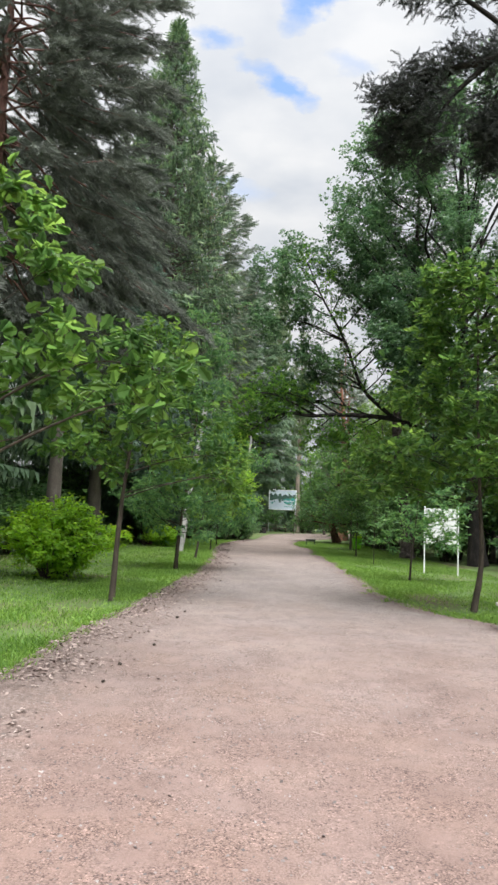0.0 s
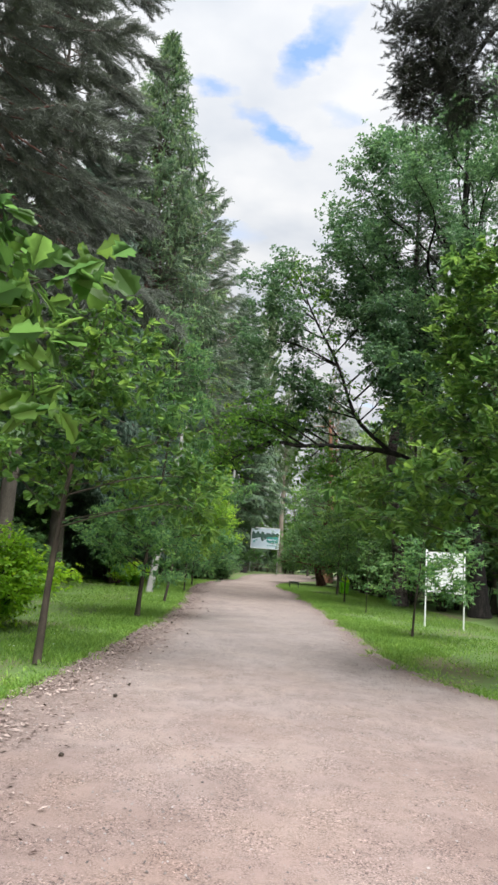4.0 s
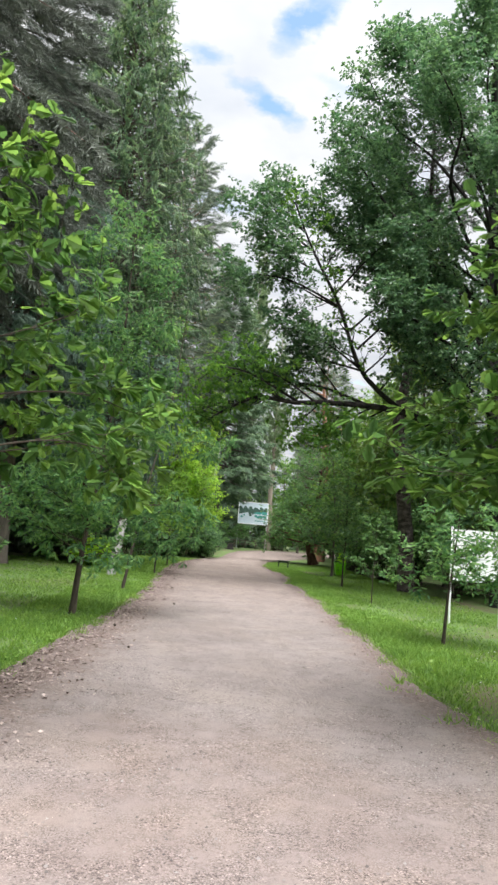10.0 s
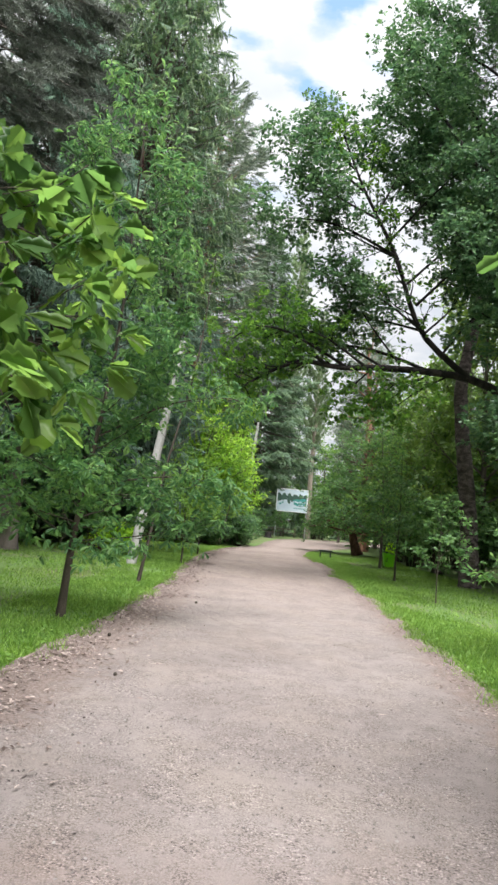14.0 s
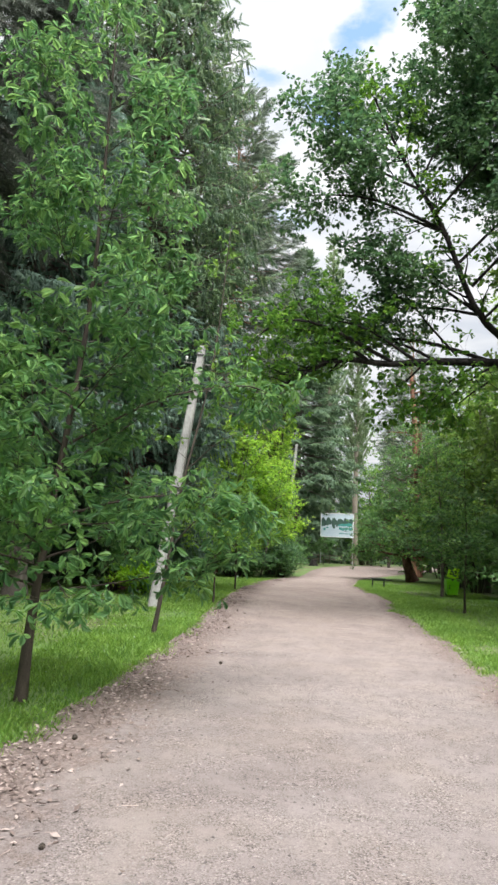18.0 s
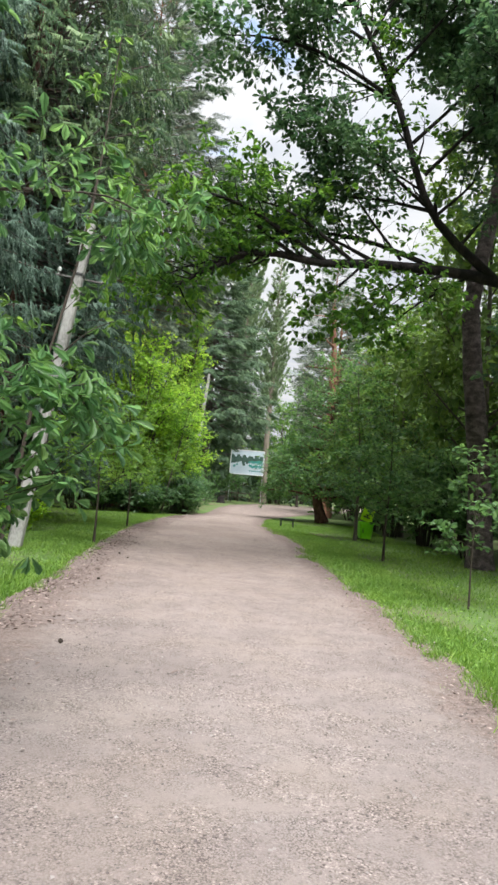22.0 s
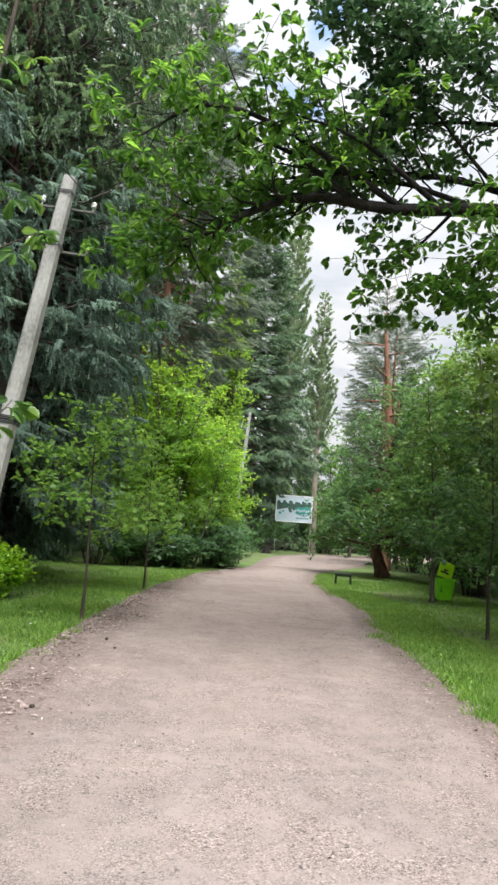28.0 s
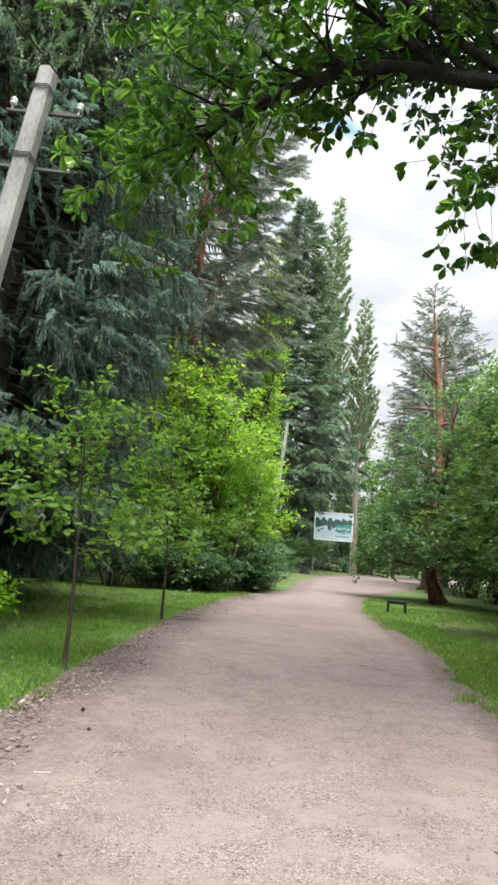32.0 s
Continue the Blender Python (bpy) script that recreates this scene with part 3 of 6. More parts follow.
def curve(P, n):
    """A smooth line of n points through the given ones."""
    P = np.asarray(P, float)
    t = np.linspace(0, len(P) - 1, n)
    Q = np.vstack([2 * P[0] - P[1], P, 2 * P[-1] - P[-2]])
    i = np.minimum(t.astype(int), len(P) - 2)
    u = (t - i)[:, None]
    a, b, c, d = Q[i], Q[i + 1], Q[i + 2], Q[i + 3]
    return 0.5 * (2 * b + (c - a) * u + (2 * a - 5 * b + 4 * c - d) * u**2 + (3 * b - a - 3 * c + d) * u**3)


# ---- trees ----
def grow_branch(start, way, length, rise, rng, n=7, wander=0.12):
    """A limb that sets off along way and bends by rise (up) over its length."""
    P = [np.array(start, float)]
    d = unit(np.array(way, float))
    for i in range(n - 1):
        d = unit(d + np.array([0, 0, rise / n]) + rng.normal(0, wander, 3))
        P.append(P[-1] + d * length / (n - 1))
    return np.array(P)


def twigs_of(limb, r0, rng, count, length, from_t=0.3, rise=0.3, side=0.9):
    out = []
    for i in range(count):
        t = from_t + (1 - from_t) * (i + rng.uniform(0, 1)) / count
        f = t * (len(limb) - 1)
        k = min(int(f), len(limb) - 2)
        p = limb[k] + (limb[k + 1] - limb[k]) * (f - k)
        d = unit(limb[k + 1] - limb[k])
        w = unit(d + side * unit(rng.normal(0, 1, 3) * (1, 1, 0.6)))
        out.append((grow_branch(p, w, length * rng.uniform(0.6, 1.25) * (1.15 - 0.5 * t), rise, rng, 5, 0.15), r0 * (1 - 0.7 * t) * 0.45))
    return out


def leaves_on(twigs, per, spread, size, template, rng, droop=0.25, updown=1.0, rosette=5):
    """Leaves in small rosettes about the outer two thirds of each twig, lying about flat, with tips outwards."""
    tufts = max(1, round(per / rosette))
    C, A = [], []
    for P, _ in twigs:
        t = rng.uniform(0.25, 1.0, tufts) * (len(P) - 1)
        t[0] = len(P) - 1.001
        k = np.clip(t.astype(int), 0, len(P) - 2)
        p = P[k] + (P[k + 1] - P[k]) * (t - k)[:, None]
        p[1:] += rng.normal(0, spread, (tufts - 1, 3)) * (1, 1, 0.7)
        d = unit(P[k + 1] - P[k])
        p, d = np.repeat(p, rosette, 0), np.repeat(d, rosette, 0)
        off = unit(rng.normal(0, 1, (len(p), 3)) * (1, 1, 0.45))
        C.append(p + off * size * rng.uniform(0.05, 0.25, (len(p), 1)))
        A.append(unit(0.5 * d + off + (0, 0, -droop)))
    C, A = np.concatenate(C), np.concatenate(A)
    out = C - C.mean(0)
    out[:, 2] *= 0.5
    Nn = unit(rng.normal(0, 0.6, C.shape) + (0, 0, updown) + 0.7 * unit(out))
    return scatter(template, C, A, Nn, size * rng.uniform(0.6, 1.2, len(C)), rng)


def broadleaf(name, at, label, category, trunk, r0, limbs, leaf, bark, seed, group="", twig_len=0.7, twigs=6, per=10, spread=0.18,
              size=0.12, template=None, limb_rise=0.35, fork=True, rosette=5, trunk_label="", sides=8, twig_from=0.3, droop=0.25, forks=2, fine=None, flat=1.0):
    """limbs: (height along the trunk 0..1, azimuth in degrees, length, slope up) or an explicit list of points with a radius."""
    rng = np.random.default_rng(seed)
    ob = thing(name, pose(*at), label, category, group)
    trunk = np.asarray(trunk, float)
    line = curve(trunk, max(8, 3 * len(trunk)))
    tt = np.linspace(0, 1, len(line))
    rad = r0 * (1 - 0.82 * tt) + (0.35 if r0 > 0.12 else 0.15) * r0 * np.exp(-tt * 14)
    V, F = tube(line, rad, sides, rng, 0.04)
    part_np("trunk", V, F, bark, ob, trunk_label, True)
    tw, extra, low = [], [], []
    for rank, limb in enumerate(limbs):
        if len(limb) == 4:
            h, az, ln, up = limb
            f = h * (len(line) - 1)
            k = min(int(f), len(line) - 2)
            p = line[k] + (line[k + 1] - line[k]) * (f - k)
            w = np.array([math.sin(radians(az)), math.cos(radians(az)), up])
            P = grow_branch(p, w, ln, limb_rise, rng, 8, 0.10)
            rl = max((0.4 if r0 > 0.12 else 0.27) * r0 * (1 - 0.75 * h), 0.006)
        else:
            pts, rl, *start = limb
            P = curve(pts, 3 * len(pts))
        R = rl * (1 - 0.8 * np.linspace(0, 1, len(P)))
        V, F = tube(P, R, 6)
        part_np("limb", V, F, bark, ob, "", True)
        ln = np.linalg.norm(np.diff(P, axis=0), axis=1).sum()
        lowly = fine and rank < fine
        mine = twigs_of(P, rl, rng, max(2, int(twigs * (0.5 + 0.5 * ln / max(1.5, twig_len * 2)))), twig_len * (0.8 if lowly else 1), start[0] if len(limb) == 3 else twig_from)
        mine.append((P[-4:], rl * 0.3))
        if fork:
            more = []
            for Q, rq in mine[:-1]:
                more += twigs_of(Q, rq, rng, 2 if lowly else forks, twig_len * 0.6, 0.35)
            extra += more
            mine = mine + more
        if lowly:
            low.append(mine)
        tw += mine
    top = (line[-5:], r0 * 0.2)
    tw.append(top)
    bare = [tube(P[::2], np.maximum(r * (1 - 0.85 * np.linspace(0, 1, len(P[::2]))), 0.003), 3) for P, r in tw[:2600 if r0 > 0.3 else 1500]]
    V, F = join(bare)
    tagged(part_np("twig_mass", V, F, bark, ob, "", True), kind="stuff")
    if fine:
        near = [t for m in low for t in m]
        ids = {id(t) for t in near}
        V, F = leaves_on(near, int(per * 0.58), spread * 0.8, size * 1.0, T_BROAD, rng, 0.4, 1.0, rosette=7)
        part_np("low_crown", V, F, LEAF_LIMB_SUNLIT, ob, "leaves of the low limb in a painted sunlit green", True)
        tw = [t for t in tw if id(t) not in ids]
    V, F = leaves_on(tw, per, spread, size, template or T_SMALL, rng, droop, flat, rosette)
    part_np("crown", V, F, leaf, ob, "", True)
    return ob


def conifer(name, at, label, category, height, radius, seed, needle, bark, r0=0.22, bare=0.06, whorl=0.42, per_whorl=6, spray=0.55,
            droop=0.35, templates=None, top_power=0.8, group="", along=9, lean=(0, 0), tuft=False, uneven=0.25, droop_tip=0.0, curl=None, bend=None, ramp=5.0, foot=0.58, weep=0.0, skirt=None):
    rng = np.random.default_rng(seed)
    ob = thing(name, pose(*at), label, category, group)
    n = 14 if r0 < 0.3 else 70
    zz = np.linspace(0, height, n)
    line = np.stack([lean[0] * zz / height + 0.04 * np.sin(zz * 0.5 + seed), lean[1] * zz / height + 0.04 * np.cos(zz * 0.4), zz], 1)
    if bend:
        line[:, 0] += np.interp(zz, [b[0] for b in bend], [b[1] for b in bend])
    V, F = tube(line, r0 * (1 - 0.93 * zz / height) + 0.25 * r0 * np.exp(-zz * 1.5), 9 if r0 < 0.3 else 16, rng, 0.05 if r0 < 0.3 else 0.035)
    part_np("trunk", V, F, bark, ob, "", True)
    templates = templates or T_SPRAYS
    curl = (0.3 if tuft else 0.12) if curl is None else curl
    stems, falls, C, A, S, Nn = [], [], [], [], [], []
    z = bare * height
    while z < height * 0.985:
        t = (z / height - bare) / (1 - bare)
        reach = radius * ((1 - t) ** top_power) * min(1.0, foot + t * ramp)
        px = np.array([np.interp(z, zz, line[:, 0]), np.interp(z, zz, line[:, 1]), z])
        k = max(3, int(per_whorl * (0.55 + 0.45 * (1 - t)) + rng.integers(0, 2)))
        a0 = rng.uniform(0, 6.28)
        for i in range(k):
            a = a0 + i * 6.283 / k + rng.normal(0, 0.2)
            ln = max(0.25, reach * min(1.16, rng.normal(1, uneven)))
            slope = -droop * (1 - t) + 0.35 * t + rng.normal(0, 0.08)
            m = 6
            s = np.linspace(0, 1, m)
            P = px + np.stack([np.cos(a) * ln * s, np.sin(a) * ln * s, ln * (slope * s - droop_tip * s**2 + curl * s**2)], 1)
            P[1:] += rng.normal(0, 0.03 * ln / 2, (m - 1, 3))
            stems.append(tube(P, ((0.012 + 0.007 * ln) if tuft else (0.02 + 0.012 * ln)) * (1 - 0.9 * s), 3))
            cnt = max(3, int(along * (0.4 + 0.6 * ln / max(radius, 0.1))))
            for _ in range(cnt):
                u = rng.uniform(0.18, 1.0) ** 0.75
                f = u * (m - 1)
                q = min(int(f), m - 2)
                p = P[q] + (P[q + 1] - P[q]) * (f - q)
                side = rng.choice((-1.0, 1.0)) * (rng.uniform(0.1, 0.6) if tuft else rng.uniform(0.35, 1.1))
                d = np.array([math.cos(a + side), math.sin(a + side), slope - 0.15 + rng.normal(0, 0.22)])
                fall = rng.random() < weep
                falls.append(fall)
                if fall:
                    d = np.array([0.35 * d[0], 0.35 * d[1], -1.0])
                width = (0.16 if tuft else 0.30) * ln * (1.05 - u)
                C.append(p + (np.array([math.cos(a + side), math.sin(a + side), -0.2]) if fall else d) * rng.uniform(0, 1) * width + rng.normal(0, 0.06, 3))
                A.append(d); S.append(spray * rng.uniform(0.6, 1.25) * (1 - 0.45 * t**3) * (1.25 if fall else 1.0))
                Nn.append(rng.normal(0, 1, 3) * (1, 1, 0.2) if fall else rng.normal(0, 0.35, 3) + (0, 0, 1))
        z += whorl * rng.uniform(0.75, 1.25) * (1.0 - 0.35 * t)
    C, A, S, Nn = np.array(C), np.array(A), np.array(S), np.array(Nn)
    pick = rng.integers(0, len(templates), len(C))
    if weep:
        pick[np.array(falls)] = len(templates) + pick[np.array(falls)] % 3
        templates = templates + T_STRANDS
    for piece, stuff_of, here in (("crown", needle, C[:, 2] >= (skirt[0] if skirt else -1)), ("skirt", skirt and skirt[1], C[:, 2] < (skirt[0] if skirt else -1))):
        if here.any():
            V, F = join([scatter(tp, C[here & (pick == i)], A[here & (pick == i)], Nn[here & (pick == i)], S[here & (pick == i)], rng) for i, tp in enumerate(templates)])
            part_np(piece, V, F, stuff_of, ob, "" if piece == "crown" else "blue-green hanging lower boughs")
    V, F = join(stems)
    tagged(part_np("bough_mass", V, F, bark, ob), kind="stuff")
    return ob


def shrub(name, at, label, rx, ry, h, seed, leaf, bark, stems=9, size=0.10, per=12, twigs=7, template=None, spread=0.2, group="", low=0.1, category="shrub", twig_len=0.55):
    """Many stems from one stool, arching outwards, leafy from near the ground."""
    rng = np.random.default_rng(seed)
    ob = thing(name, pose(*at), label, category, group)
    tw, tubes = [], []
    for i in range(stems):
        a = 6.283 * (i * 0.381966 + rng.uniform(0, 0.1))
        f = math.sqrt((i + 0.5) / stems)
        end = np.array([rx * f * math.cos(a), ry * f * math.sin(a), h * (1.02 - 0.55 * f**2) * rng.uniform(0.85, 1.08)])
        base = np.array([0.25 * end[0] * rng.uniform(0.3, 1), 0.25 * end[1] * rng.uniform(0.3, 1), 0.0])
        mid = (base + end) / 2 + np.array([-0.12 * end[0], -0.12 * end[1], 0.12 * h])
        P = curve([base, mid, end], 9)
        r = 0.012 + 0.006 * h
        tubes.append(tube(P, r * (1 - 0.8 * np.linspace(0, 1, 9)), 5))
        mine = twigs_of(P, r, rng, int(twigs * (0.6 + 0.25 * h)), twig_len, low, 0.2, 1.2)
        more = []
        for Q, rq in mine:
            more += twigs_of(Q, rq, rng, 2, twig_len * 0.6, 0.3)
        tw += mine + more + [(P[-4:], r * 0.3)]
    V, F = join(tubes + [tube(P[::2], np.maximum(r * (1 - 0.8 * np.linspace(0, 1, len(P[::2]))), 0.002), 3) for P, r in tw[:500]])
    tagged(part_np("stem_mass", V, F, bark, ob, "", True), kind="stuff")
    V, F = leaves_on(tw, per, spread, size, template or T_SMALL, rng)
    V[:, 2] = np.maximum(V[:, 2], 0.02)
    part_np("crown", V, F, leaf, ob)
    return ob


# ---- ground, path and verges ----
LEFT_EDGE = [(-60, -2.6), (0, -2.6), (8, -2.75), (14, -2.6), (20, -2.62), (26, -2.9), (31, -3.4), (38, -3.75), (43, -3.7), (47, -3.1), (51, -2.2), (62, -2.1), (70, -1.6), (78, 0.2), (84, 3.5), (92, 8.5), (110, 22)]
RIGHT_EDGE = [(-60, 4.6), (5, 4.4), (10.5, 4.2), (11.6, 3.5), (13, 2.7), (15, 2.3), (20, 2.22), (25, 2.05), (30, 1.72), (36, 1.62), (41, 1.05), (44, 0.72), (48, 0.75), (51, 1.1), (54, 1.9), (60, 3.6), (67, 5.6), (76, 9.0), (90, 16), (110, 30)]


def edge_at(edge, y):
    e = np.array(edge)
    return np.interp(y, e[:, 0], e[:, 1])


def sheet(name, xs_of, ys, nx, z, mat, label, rng=None, rough=0.0):
    """A strip across the walk: xs_of(y) gives its two sides."""
    V = []
    for y in ys:
        a, b = xs_of(y)
        for u in np.linspace(0, 1, nx):
            x = a + (b - a) * u
            V.append((x, y, z + rough * noise.noise((x * 0.9, y * 0.9, 3.0)) + 0.4 * rough * noise.noise((x * 3.1, y * 3.1, 7.0))))
    n = len(ys)
    i, j = np.meshgrid(np.arange(n - 1), np.arange(nx - 1), indexing="ij")
    F = np.stack([i * nx + j, i * nx + j + 1, (i + 1) * nx + j + 1, (i + 1) * nx + j], -1).reshape(-1, 4)
    ob = new(name, mesh_of(name, V, F, mat, True))
    return tagged(ob, label, name.replace("_", " "), "", "structure")


def wob(y, k, s=0.16):
    return s * noise.noise((y * 0.55, k, 0.0)) + 0.55 * s * noise.noise((y * 1.9, k, 5.0)) + 0.3 * s * noise.noise((y * 6.0, k, 9.0))


ground = sheet("ground", lambda y: (-900.0, 900.0), [-900, -60, 0, 60, 120, 900], 9, -0.02, M_TURF, "mown park turf with clover and thin patches")
YS = np.concatenate([np.arange(-60, 0, 2.0), np.arange(0, 56, 0.12), np.arange(56, 110.1, 0.8)])


def build_path():
    """The gravel from edge to edge; "rim" tells how near a point lies to the trodden, littered margin."""
    nx, V, rim = 44, [], []
    for y in YS:
        a = edge_at(LEFT_EDGE, y) - 0.06 + wob(y, 1.0, 0.16)
        b = edge_at(RIGHT_EDGE, y) + 0.05 + wob(y, 2.0, 0.16)
        for k in range(nx):
            u = k / (nx - 1)
            x = a + (b - a) * u
            dl, dr = x - a, b - x
            r = max(1 - dl / 1.5, 1 - dr / 0.9, 0.0)
            z = 0.012 + 0.010 * noise.noise((x * 0.9, y * 0.9, 3.0)) + 0.005 * noise.noise((x * 3.1, y * 3.1, 7.0))
            z += 0.02 * r * noise.noise((x * 5.0, y * 5.0, 1.0)) - (0.05 if k in (0, nx - 1) else 0.0)
            V.append((x, y, z)); rim.append(r)
    n = len(YS)
    i, j = np.meshgrid(np.arange(n - 1), np.arange(nx - 1), indexing="ij")
    F = np.stack([i * nx + j, i * nx + j + 1, (i + 1) * nx + j + 1, (i + 1) * nx + j], -1).reshape(-1, 4)
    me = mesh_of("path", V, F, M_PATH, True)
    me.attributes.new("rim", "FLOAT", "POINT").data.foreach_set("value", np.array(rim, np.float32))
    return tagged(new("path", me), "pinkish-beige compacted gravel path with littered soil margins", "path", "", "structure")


path = build_path()


# ---- the row of young trees on the western verge ----
def ring_limbs(n, h0, h1, l0, l1, up, seed, az0=0.0):
    """Limbs up a trunk: lengths from l0 at h0 to l1 at h1, turned by the golden angle."""
    rng = np.random.default_rng(seed)
    out = []
    for i in range(n):
        f = i / max(1, n - 1)
        out.append((h0 + (h1 - h0) * f, az0 + 137.5 * i + rng.uniform(-20, 20), (l0 + (l1 - l0) * f) * rng.uniform(0.8, 1.2), up + 0.35 * f))
    return out


ROW = "young trees along the path"
broadleaf("young_oak", (-3.0, 5.9, 0), "young oak with broad lobed leaves beside the path", "tree",
          [(0, 0, 0), (0.03, 0, 1.7), (0.1, 0.05, 3.2), (0.05, 0, 5.0)], 0.055,
          ring_limbs(15, 0.42, 0.93, 1.15, 0.5, 0.3, 11, 60) + [([(0.03, 0, 1.9), (0.8, -0.1, 2.3), (1.45, -0.25, 2.52), (1.95, -0.35, 2.48)], 0.016, 0.45), ([(0.06, 0, 2.4), (0.7, -0.1, 2.75), (1.3, -0.25, 2.9), (1.8, -0.35, 2.82)], 0.015, 0.45)],
          LEAF_YOUNG, M_BARK_YOUNG, 21, ROW, 0.4, 4, 10, 0.14, 0.155, T_LOBED, droop=0.45, flat=0.6)
broadleaf("young_oak", (-3.07, 12.0, 0), "young oak with spreading lobed leaves over the path's edge", "tree",
          [(0, 0, 0), (0.06, 0, 1.7), (0.2, 0.05, 3.3), (0.4, 0, 5.1)], 0.056, ring_limbs(26, 0.38, 0.93, 2.0, 0.5, 0.2, 12, 80)
          + [([(0.08, 0, 1.85), (0.8, 0.0, 2.1), (1.5, 0.1, 2.28), (2.0, 0.25, 2.25)], 0.014, 0.55), ([(0.12, 0, 2.3), (0.9, 0.2, 2.6), (1.6, 0.4, 2.72), (2.05, 0.6, 2.62)], 0.014, 0.55)],
          LEAF_YOUNG, M_BARK_YOUNG, 22, ROW,
          0.5, 5, 10, 0.16, 0.14, T_LOBED, limb_rise=0.1, droop=0.45, flat=0.6)
broadleaf("young_chestnut", (-3.15, 19.42, 0), "young tree with long glossy wavy-edged leaves on a leaning trunk", "tree",
          [(0, 0, 0), (0.03, 0, 0.8), (0.12, 0, 1.8), (0.35, 0.05, 4.2), (0.4, 0, 7.7)], 0.066, ring_limbs(34, 0.33, 0.95, 1.8, 0.9, 0.22, 13, 70)
          + [([(0.25, 0.05, 2.6), (1.1, 0.5, 3.2), (1.9, 0.9, 3.45), (2.25, 1.1, 3.4)], 0.016), ([(0.12, 0, 1.8), (1.0, 0.1, 2.05), (1.7, 0.25, 2.1), (2.1, 0.4, 2.0)], 0.016)], LEAF_OAK, M_BARK_YOUNG, 23, ROW,
          0.55, 7, 20, 0.15, 0.125, T_WAVY, droop=0.6, twig_from=0.2, limb_rise=0.2, flat=0.8)
broadleaf("young_chestnut", (-3.3, 24.7, 0), "slender sparse young tree leaning towards the path", "tree",
          [(0, 0, 0), (0.1, 0, 0.7), (0.22, 0, 1.6), (0.35, 0.0, 2.6), (0.8, 0.05, 5.0), (1.0, 0, 7.6)], 0.045,
          ring_limbs(10, 0.50, 0.95, 0.7, 0.4, 0.4, 14, 200) + [([(0.2, 0, 1.5), (0.75, -0.2, 2.05), (1.35, -0.3, 2.3)], 0.012), ([(0.4, 0, 2.9), (0.95, -0.1, 3.4), (1.3, -0.1, 3.6)], 0.012)],
          LEAF_YOUNG, M_BARK_YOUNG, 24, ROW, 0.45, 3, 10, 0.14, 0.145, T_BROAD, droop=0.6, fork=False)
broadleaf("sapling", (-3.47, 31.2, 0), "thin sapling with a low open crown on the grass", "tree",
          [(0, 0, 0), (0.0, 0, 0.9), (-0.05, 0, 2.0), (-0.1, 0, 3.3)], 0.032, ring_limbs(18, 0.40, 0.9, 1.6, 0.6, 0.2, 15), LEAF_SAPLING_SUNLIT, M_BARK_YOUNG, 25, ROW,
          0.45, 5, 10, 0.14, 0.12, T_NOTCHED, flat=1.6)
broadleaf("sapling", (-3.81, 37.1, 0), "thin sapling with leaves lightened to a sunlit green on the grass", "tree",
          [(0, 0, 0), (0.0, 0, 0.9), (-0.05, 0, 2.2), (-0.15, 0, 4.4)], 0.034, ring_limbs(20, 0.33, 0.9, 1.5, 0.5, 0.35, 16), LEAF_SAPLING_SUNLIT, M_BARK_YOUNG, 26, ROW,
          0.45, 5, 10, 0.15, 0.12, T_NOTCHED, flat=1.6)
broadleaf("sapling", (-4.05, 46.8, 0), "slanting sapling in front of the leafy shrubs", "tree",
          [(0, 0, 0), (0.25, 0, 1.4), (0.55, 0, 3.0), (0.9, 0, 5.0)], 0.045, ring_limbs(13, 0.35, 0.9, 1.2, 0.5, 0.4, 17), LEAF_SAPLING_SUNLIT, M_BARK_GREY, 27, ROW,
          0.5, 5, 10, 0.16, 0.14, T_OVAL)

broadleaf("sapling", (-1.75, 80.0, 0), "low flat-topped sapling in front of the information board", "tree",
          [(0, 0, 0), (0.0, 0, 0.7), (0.05, 0, 1.3), (0.1, 0, 1.9)], 0.04, ring_limbs(14, 0.55, 0.95, 1.3, 0.8, 0.1, 36), LEAF_HAZEL, M_BARK_GREY, 37, ROW,
          0.5, 5, 10, 0.16, 0.2, T_KITE, flat=1.6)

# ---- eastern verge: young trees ----
broadleaf("young_oak", (3.63, 13.1, 0), "young oak with a bent trunk and a dark dense crown", "tree",
          [(0, 0, 0), (0.15, 0.02, 1.0), (0.1, 0.0, 2.3), (0.05, 0.0, 4.3), (0.05, 0, 6.6)], 0.062, ring_limbs(36, 0.45, 0.95, 2.2, 0.9, 0.28, 18, 270), LEAF_YOUNG, M_BARK_YOUNG, 28, ROW,
          0.65, 7, 10, 0.18, 0.17, T_LOBED, limb_rise=0.1, droop=0.3, flat=1.7)
broadleaf("sapling", (3.6, 19.5, 0), "forked thin sapling beside the white notice board", "tree",
          [(0, 0, 0), (0.05, 0, 0.8), (0.12, 0, 1.4), (0.35, 0, 3.6)], 0.034, ring_limbs(16, 0.42, 0.9, 1.0, 0.5, 0.3, 19, 40) + [(0.52, 85, 1.3, 0.1), (0.6, 70, 1.4, 0.2), (0.7, 100, 1.2, 0.2), (0.45, 105, 1.2, 0.0), (0.78, 90, 1.3, 0.1), (0.83, 75, 1.2, 0.0), (0.74, 110, 1.2, 0.1)], LEAF_OAK, M_BARK_YOUNG, 29, ROW,
          0.35, 6, 10, 0.12, 0.14, T_SLIM)
